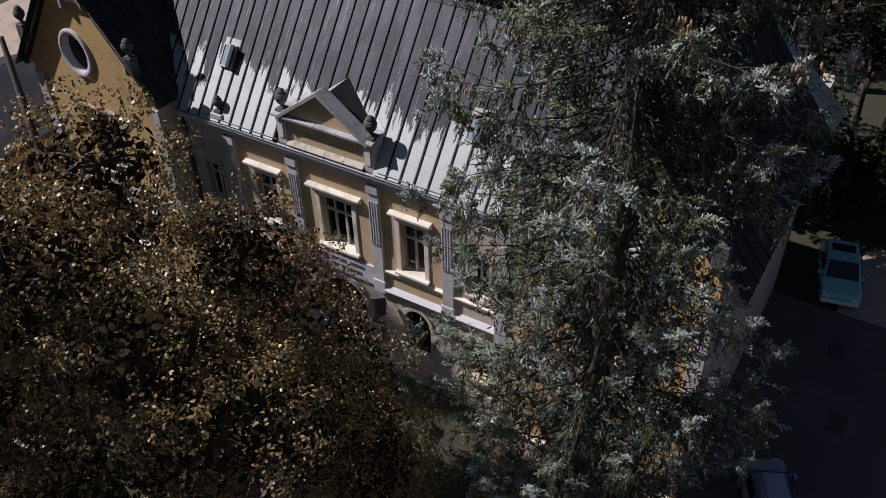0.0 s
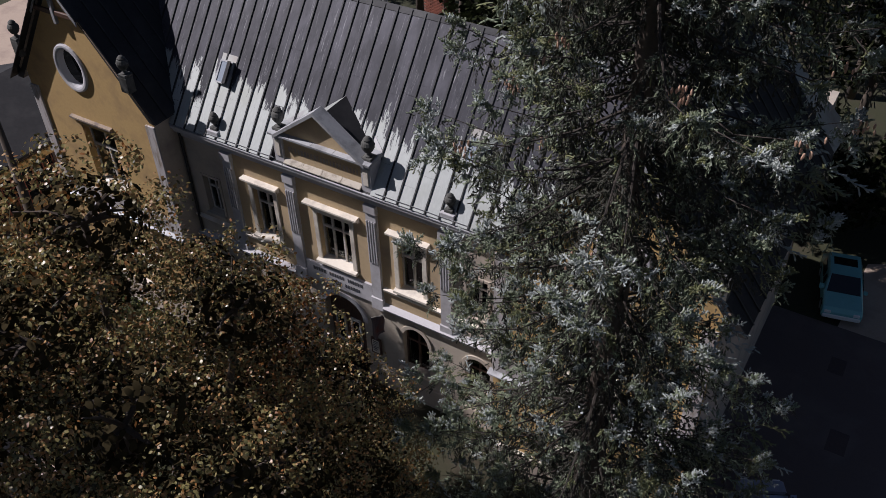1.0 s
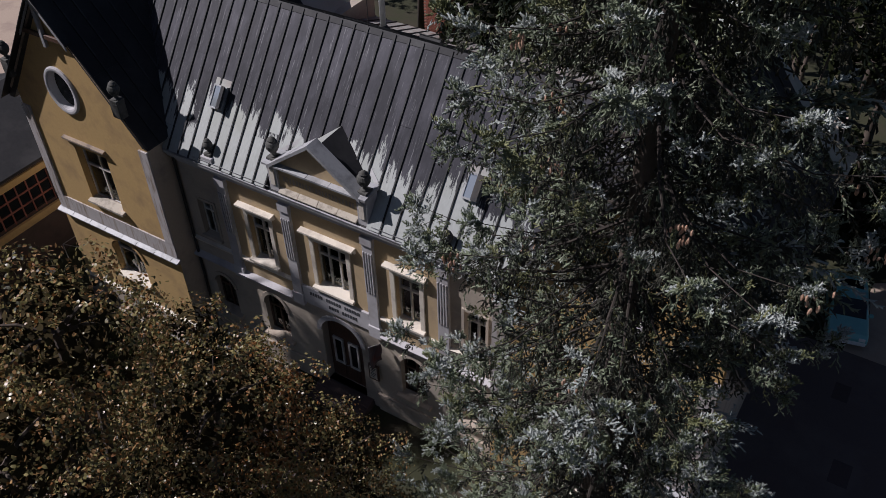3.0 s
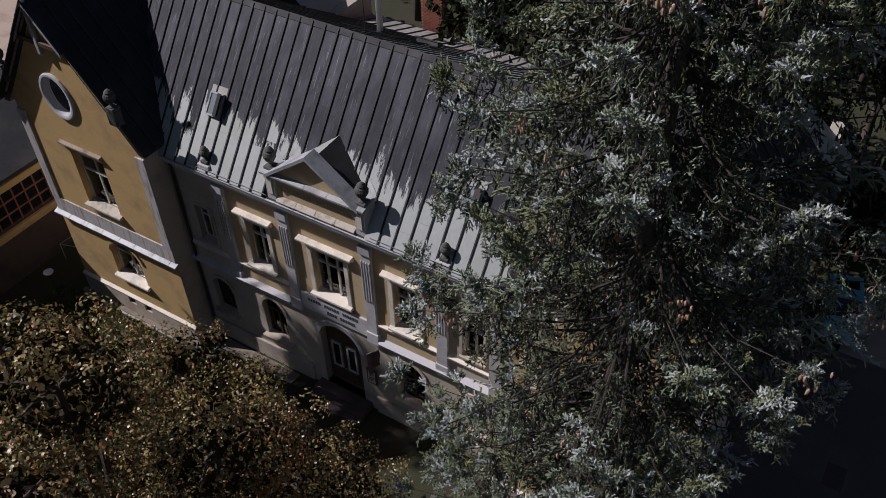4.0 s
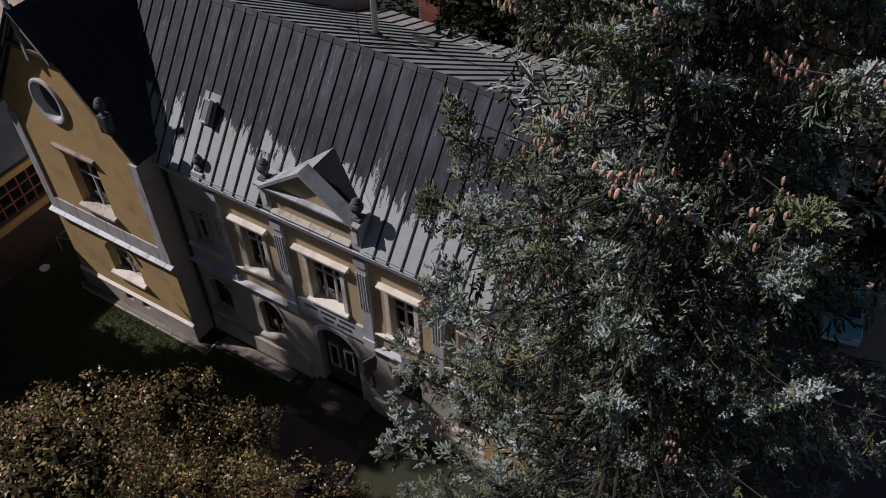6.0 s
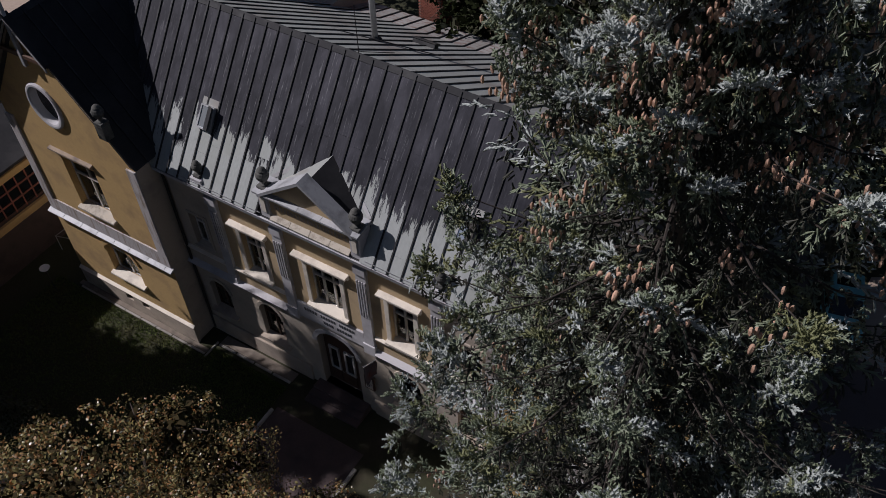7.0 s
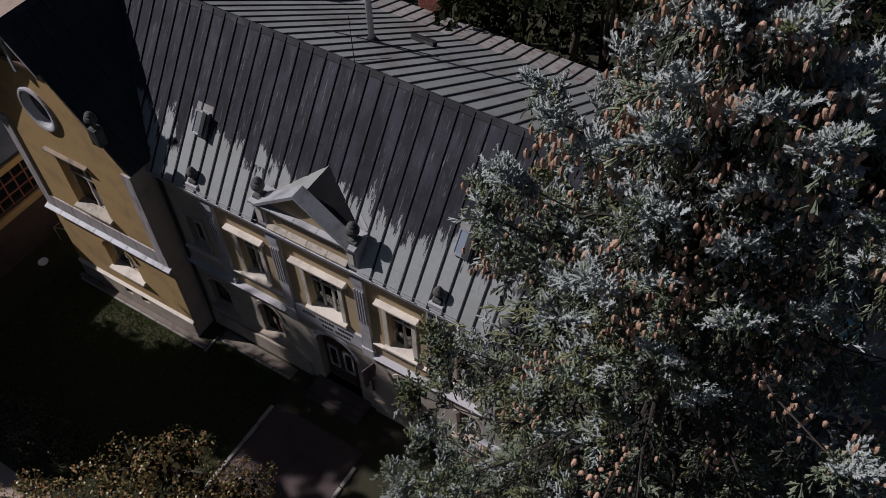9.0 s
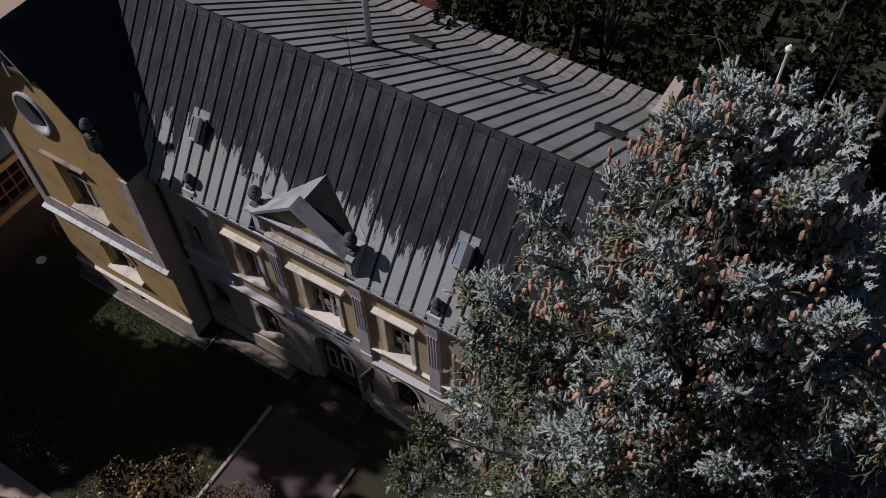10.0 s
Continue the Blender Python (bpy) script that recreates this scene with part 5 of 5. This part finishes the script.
# ---- blue spruce ----
def shoot_into(v, f, rng, p, d, length, radius, rows, steps):
    """A shoot set round with needles: rows of pointed blades that lean towards its tip."""
    d = d / np.linalg.norm(d)
    a = np.cross(d, rng.normal(size=3))
    a /= np.linalg.norm(a)
    b = np.cross(d, a)
    turn = rng.uniform(0, 6.28)
    for r in range(rows):
        w = turn + 6.283 * r / rows
        e = a * math.cos(w) + b * math.sin(w)
        for i in range(steps):
            s0 = (i + rng.uniform(-0.3, 0.3)) / steps
            s1 = s0 + 0.95 / steps
            k = radius * (1.0 - 0.25 * s0) * rng.uniform(0.8, 1.2)
            o = len(v)
            v.extend([p + d * length * max(s0, 0.0), p + d * length * min(s1, 1.0), p + d * (length * s1 + k * 0.45) + e * k])
            f.append((o, o + 1, o + 2))
    # the body of close-set needles, tapering to a blunt tip
    o = len(v)
    for q, k in ((0.05, 0.45), (0.78, 0.55)):
        for r in range(3):
            w = turn + 2.094 * r + q
            v.append(p + d * length * q + (a * math.cos(w) + b * math.sin(w)) * radius * k)
    v.append(p + d * (length + radius * 0.35))
    for r in range(3):
        e = (r + 1) % 3
        f.extend([(o + r, o + e, o + 3 + e), (o + r, o + 3 + e, o + 3 + r), (o + 3 + r, o + 3 + e, o + 6)])


def feather(rng, length, rows, steps):
    """A twig along z, with shoots on both sides in a flat fan and some on top; y is its upper side."""
    v, f = [], []
    n = max(5, int(length / 0.030))
    for i in range(n):
        s = 0.12 + 0.88 * (i + rng.uniform(0.2, 0.8)) / n
        side = 1 if i % 2 else -1
        spread = rng.uniform(0.3, 1.0)
        d = np.array([side * spread, rng.uniform(-0.1, 1.0), rng.uniform(0.35, 0.9)])
        shoot_into(v, f, rng, np.array([0, -0.04 * s * s + rng.normal(0, 0.008), length * s * 0.85]), d, rng.uniform(0.055, 0.09), rng.uniform(0.021, 0.027), rows, steps)
    shoot_into(v, f, rng, np.array([0, -0.03, length * 0.8]), np.array([0, 0.1, 1.0]), 0.09, 0.024, rows, steps)
    return np.array(v), np.array(f)


def drooper(rng):
    """A hanging twig along z with thin, close shoots."""
    v, f = [], []
    for i in range(11):
        s = (i + rng.uniform(0, 0.9)) / 11
        d = np.array([rng.normal(0, 0.45), rng.normal(0, 0.45), 1.0])
        shoot_into(v, f, rng, np.array([rng.normal(0, 0.012), rng.normal(0, 0.012), 0.28 * s]), d, rng.uniform(0.05, 0.085), rng.uniform(0.012, 0.017), 2, 1)
    return np.array(v), np.array(f)


def frames_flat(d, up):
    """Rotations whose z axis is d and whose y axis leans towards up."""
    d = d / np.linalg.norm(d, axis=1, keepdims=True)
    a = np.cross(up, d)
    a /= np.linalg.norm(a, axis=1, keepdims=True) + 1e-9
    return np.stack([a, np.cross(d, a), d], axis=2)


def spruce_radius(z):
    zs = [0, 3, 10, 17, 20, 22, 24, 25.5, 27, 28.3, 29.2, 29.9, 30.4, 30.8]
    rs = [4.4, 5.0, 5.2, 4.7, 4.35, 4.0, 3.6, 3.2, 2.65, 2.1, 1.6, 1.1, 0.7, 0.3]
    return float(np.interp(z, zs, rs))


TWIGS = (0.13, 0.19, 0.26, 0.34)


def spruce(bx, by, height):
    rng = np.random.default_rng(12)
    tree = thing("blue_spruce", "tall blue spruce with pale tips and hanging brown cones", "tree")

    def axis(z):
        k = max(0.0, z - 25.0) / 6.0
        return np.array([bx - 0.27 * k, by - 0.15 * k, z])

    part("trunk", Geo().tube([axis(z) for z in (-0.2, 8, 18, 26, 29, height - 0.2)], [0.42, 0.36, 0.25, 0.12, 0.06, 0.02], 12), M["bark"], tree, smooth=True)
    wood = Geo()
    down, top = np.array([0, 0, -1.0]), np.array([0, 0, 1.0])
    sprays = {k: [] for k in range(10)}
    cones = []

    waves = [(rng.normal(size=3) * np.array([1, 1, 0.8]) * w, rng.uniform(0, 6.28)) for w in (1.5, 1.5, 1.9, 1.9, 2.5, 2.5)]

    def fullness(p):
        """Uneven growth: above zero in full boughs, below it in the gaps between them."""
        return sum(math.sin(float(p @ w) + h) for w, h in waves) / 1.73

    def put(kind, p, d, k, tones):
        sprays[kind].append((*p, *(d + rng.normal(0, 0.12, 3)), k * rng.uniform(0.88, 1.15), rng.choice(4, p=tones)))

    def twig(p, d, length, tones, k=1.0):
        put(int(np.argmin([abs(length - q) for q in TWIGS])) + (6 if p[2] > 26.5 else 0), p, d, k, tones)

    z = 2.4
    while z < height - 0.3:
        R = spruce_radius(z)
        nb = 8 if z < 26.5 else (9 if z < 29.6 else 7)
        a0 = rng.uniform(0, 6.28)
        for b in range(nb):
            az = a0 + 6.283 * (b + rng.uniform(-0.3, 0.3)) / nb
            out = np.array([math.cos(az), math.sin(az), 0])
            sid = np.array([-math.sin(az), math.cos(az), 0])
            near = z > 11 and (out[1] < 0.3 or z > 26.5)
            L = R * rng.choice((rng.uniform(0.5, 0.75), rng.uniform(0.88, 1.08)), p=(0.3, 0.7))
            L *= (0.75 if out[1] > 0.1 and z > 27 else 1.0) * (0.87 if out[0] < -0.3 and z > 18 else 1.0) * (0.84 if out[1] < -0.5 and z < 20.5 else 1.0) * (0.72 if out[0] > 0.3 and z < 20 else (0.78 if out[0] > 0.3 and z < 22.6 else 1.0)) * (0.86 if out[0] < 0 and z < 18 else 1.0)
            zb = z + rng.uniform(-0.2, 0.2)
            rise = float(np.interp(zb, [5, 20, 26, 28.5, 30.5], [-0.30, -0.20, -0.06, 0.06, 0.30])) + rng.uniform(-0.08, 0.08)
            bend, tipup = rng.uniform(-0.1, 0.1), rng.uniform(0.06, 0.20)
            base = axis(zb)
            growth = fullness(base + out * L * 0.9)
            solid = out[0] < -0.3 and zb < 27
            if growth < -0.6 and abs(out[0]) < 0.8:
                L *= 0.8

            def curve(s):
                return base + out * (L * s) + sid * (bend * L * s * s) + top * (L * (rise * s - 0.09 * math.sin(3.14 * s) + tipup * s ** 4))

            wood.tube([curve(s) for s in (0, 0.3, 0.6, 0.93)], [0.014 + 0.006 * L, 0.011 + 0.003 * L, 0.010, 0.005], 5)
            tone = rng.random()
            if zb > 28.2:
                outer, mid = (0.90, 0.08, 0.02, 0.0), (0.30, 0.42, 0.10, 0.18)
            elif tone < 0.14:
                outer, mid = (0.10, 0.30, 0.60, 0.0), (0.0, 0.40, 0.45, 0.15)
            elif tone < 0.45:
                outer, mid = (0.30, 0.60, 0.10, 0.0), (0.0, 0.52, 0.14, 0.34)
            else:
                outer, mid = (0.62, 0.34, 0.04, 0.0), (0.04, 0.54, 0.10, 0.32)
            hang = 0.15 if zb > 28 else 0.45
            # old hanging twigs, dark enough to stand in for shade inside the crown
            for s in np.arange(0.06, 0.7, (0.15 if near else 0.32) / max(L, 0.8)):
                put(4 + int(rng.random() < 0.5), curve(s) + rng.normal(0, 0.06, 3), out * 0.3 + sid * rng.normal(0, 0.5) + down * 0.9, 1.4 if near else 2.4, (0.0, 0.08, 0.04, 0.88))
            fwd = curve(1.0) - curve(0.9)
            fwd /= np.linalg.norm(fwd)
            if not near:
                for s in np.arange(0.4, 1.0, 0.3 / max(L, 0.6)):
                    for side in (-1, 1):
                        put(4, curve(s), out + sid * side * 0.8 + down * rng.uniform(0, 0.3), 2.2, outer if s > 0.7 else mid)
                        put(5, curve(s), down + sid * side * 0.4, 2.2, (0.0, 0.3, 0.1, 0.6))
                continue

            def head(c, d, count, size):
                """A compact, domed head of twigs with a fringe of hanging ones."""
                for j in range(count):
                    w = rng.uniform(-1.7, 1.7)
                    e = d * math.cos(w) + np.cross(top, d) * math.sin(w) + top * rng.uniform(-0.25, 0.95)
                    twig(c - d * rng.uniform(0.0, size * 1.2) + np.cross(top, d) * rng.normal(0, size * 0.3), e, rng.uniform(0.12, 0.22), outer)
                for j in range(count // 3):
                    put(4 + j % 2, c - d * rng.uniform(0.0, size * 1.6) + np.cross(top, d) * rng.normal(0, size * 0.5), down * 0.9 + d * 0.25 + rng.normal(0, 0.2, 3), rng.uniform(0.7, 1.1), (0.05, 0.68, 0.12, 0.15))

            head(curve(0.95), fwd, int(rng.integers(13, 20)), 0.26)
            # lesser heads on side branches
            if L > 1.3:
                for s in np.arange(0.5 + rng.uniform(-0.1, 0.15), 0.88, (0.95 if zb < 26 else 0.6) / L):
                    side = 1 if rng.random() < 0.5 else -1
                    root = curve(s)
                    d = out * rng.uniform(0.5, 0.9) + sid * side * rng.uniform(0.6, 1.0) + down * rng.uniform(0.0, hang)
                    d /= np.linalg.norm(d)
                    bl = rng.uniform(0.3, 0.62) * min(1.0, L / 2.4)
                    if not solid and fullness(root + d * bl) < -0.55:
                        continue
                    wood.tube([root, root + d * bl * 0.5, root + d * bl], [0.008, 0.006, 0.003], 4)
                    head(root + d * bl, d, int(rng.integers(6, 11)), 0.17)
            # loose side twigs
            s, n = (0.14 if zb > 27.5 else 0.35), 0
            while s < 0.95:
                side = 1 if n % 2 else -1
                n += 1
                root = curve(s)
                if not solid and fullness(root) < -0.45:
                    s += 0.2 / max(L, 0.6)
                    # gaps between boughs get the same darkened twigs
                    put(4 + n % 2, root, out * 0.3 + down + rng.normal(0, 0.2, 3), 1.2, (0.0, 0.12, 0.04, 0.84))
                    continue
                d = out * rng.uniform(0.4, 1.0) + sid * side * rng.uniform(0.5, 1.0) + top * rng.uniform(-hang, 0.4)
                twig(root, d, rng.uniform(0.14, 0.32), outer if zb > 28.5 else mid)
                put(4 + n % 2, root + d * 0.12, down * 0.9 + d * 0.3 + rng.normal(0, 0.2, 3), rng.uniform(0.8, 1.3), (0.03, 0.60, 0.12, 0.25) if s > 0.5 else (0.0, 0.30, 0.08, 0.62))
                s += (0.2 if zb > 27 or solid else 0.27) / max(L, 0.6) * rng.uniform(0.75, 1.3)
            if zb > 21 and rng.random() < (0.9 if zb > 26.5 else 0.25):
                for c0 in rng.uniform(0.4, 0.96, 3 if zb > 26.5 else 1):
                    q = curve(c0) + sid * rng.normal(0, 0.14)
                    for j in range(int(rng.integers(8, 17))):
                        cones.append(q + np.array([rng.normal(0, 0.10), rng.normal(0, 0.10), 0.08 - 0.20 * rng.random()]))
        z += 0.38 if z > 27 else (0.56 if z > 11 else 0.9)
    # leader at the top
    for j in range(16):
        a = rng.uniform(0, 6.28)
        twig(axis(height - 0.9 + 0.75 * j / 16), np.array([math.cos(a), math.sin(a), 0.9]), 0.2, (0.9, 0.1, 0, 0))
    me = bpy.data.meshes.new("branchwork")
    me.from_pydata(wood.v, [], wood.f)
    me.materials.append(M["dark_bark"])
    o = new("branchwork", me)
    o.parent = tree
    tagged(o, kind="stuff")
    for kind, rows in sprays.items():
        rows = np.array(rows)
        for k in range(2):
            own = rows[k::2]
            tv, tf = drooper(rng) if kind in (4, 5) else feather(rng, TWIGS[kind % 6], *((3, 2) if kind < 4 else (3, 3)))
            rot = frames_flat(own[:, 3:6], top + rng.normal(0, 0.3, (len(own), 3)))
            o = new("foliage", scatter_mesh("foliage", tv, tf, NEEDLES, own[:, :3], rot, own[:, 6], own[:, 7].astype(int)))
            o.parent = tree
            tagged(o, kind="stuff")
    prof = [(0.006, 0.0), (0.016, -0.008), (0.0215, -0.028), (0.021, -0.054), (0.015, -0.080), (0.004, -0.098)]
    cone = Geo().lathe(0, 0, prof, 7).mesh("cone", M["cone"])
    pick = rng.permutation(len(cones))
    for i in pick[:300]:
        o = new("cone", cone)
        o.parent = tree
        k = rng.uniform(0.85, 1.2)
        o.matrix_basis = pose(*cones[i], rng.uniform(-25, 25), rng.uniform(-25, 25), 0) @ Matrix.Diagonal((k, k, k, 1))
    rest = Geo()
    for i in pick[300:]:
        x, y, zc = cones[i]
        rest.lathe(x, y, prof[::2] + prof[-1:], 5, zc)
    if rest.v:
        tagged(part("cone_rest", rest, M["cone"], tree), kind="stuff")


spruce(15.15, -8.3, 31.0)

# ---- grass on the lawn ----
rng = np.random.default_rng(77)
n = 52000
gx, gy = rng.uniform(-15, -1.2, n), -0.75 - 8.8 * rng.random(n) ** 1.9
keep = ~((gx < -5.4) & (gy > -1.3))
gx, gy = gx[keep], gy[keep]
n = len(gx)
blade = np.array([(-0.14, 0, 0), (0.14, 0, 0), (0, 0.12, 1.0)])
me = scatter_mesh("grass", blade, np.array([(0, 1, 2)]), [M["blade"]], np.stack([gx, gy, np.zeros(n)], 1), frames_along(np.array((0, 0, 1.0)) + rng.normal(0, 0.45, (n, 3)), rng), rng.uniform(0.06, 0.15, n), np.zeros(n, int))
tagged(new("lawn_grass", me), "short patchy lawn grass in front of the wing", "grass", kind="stuff")
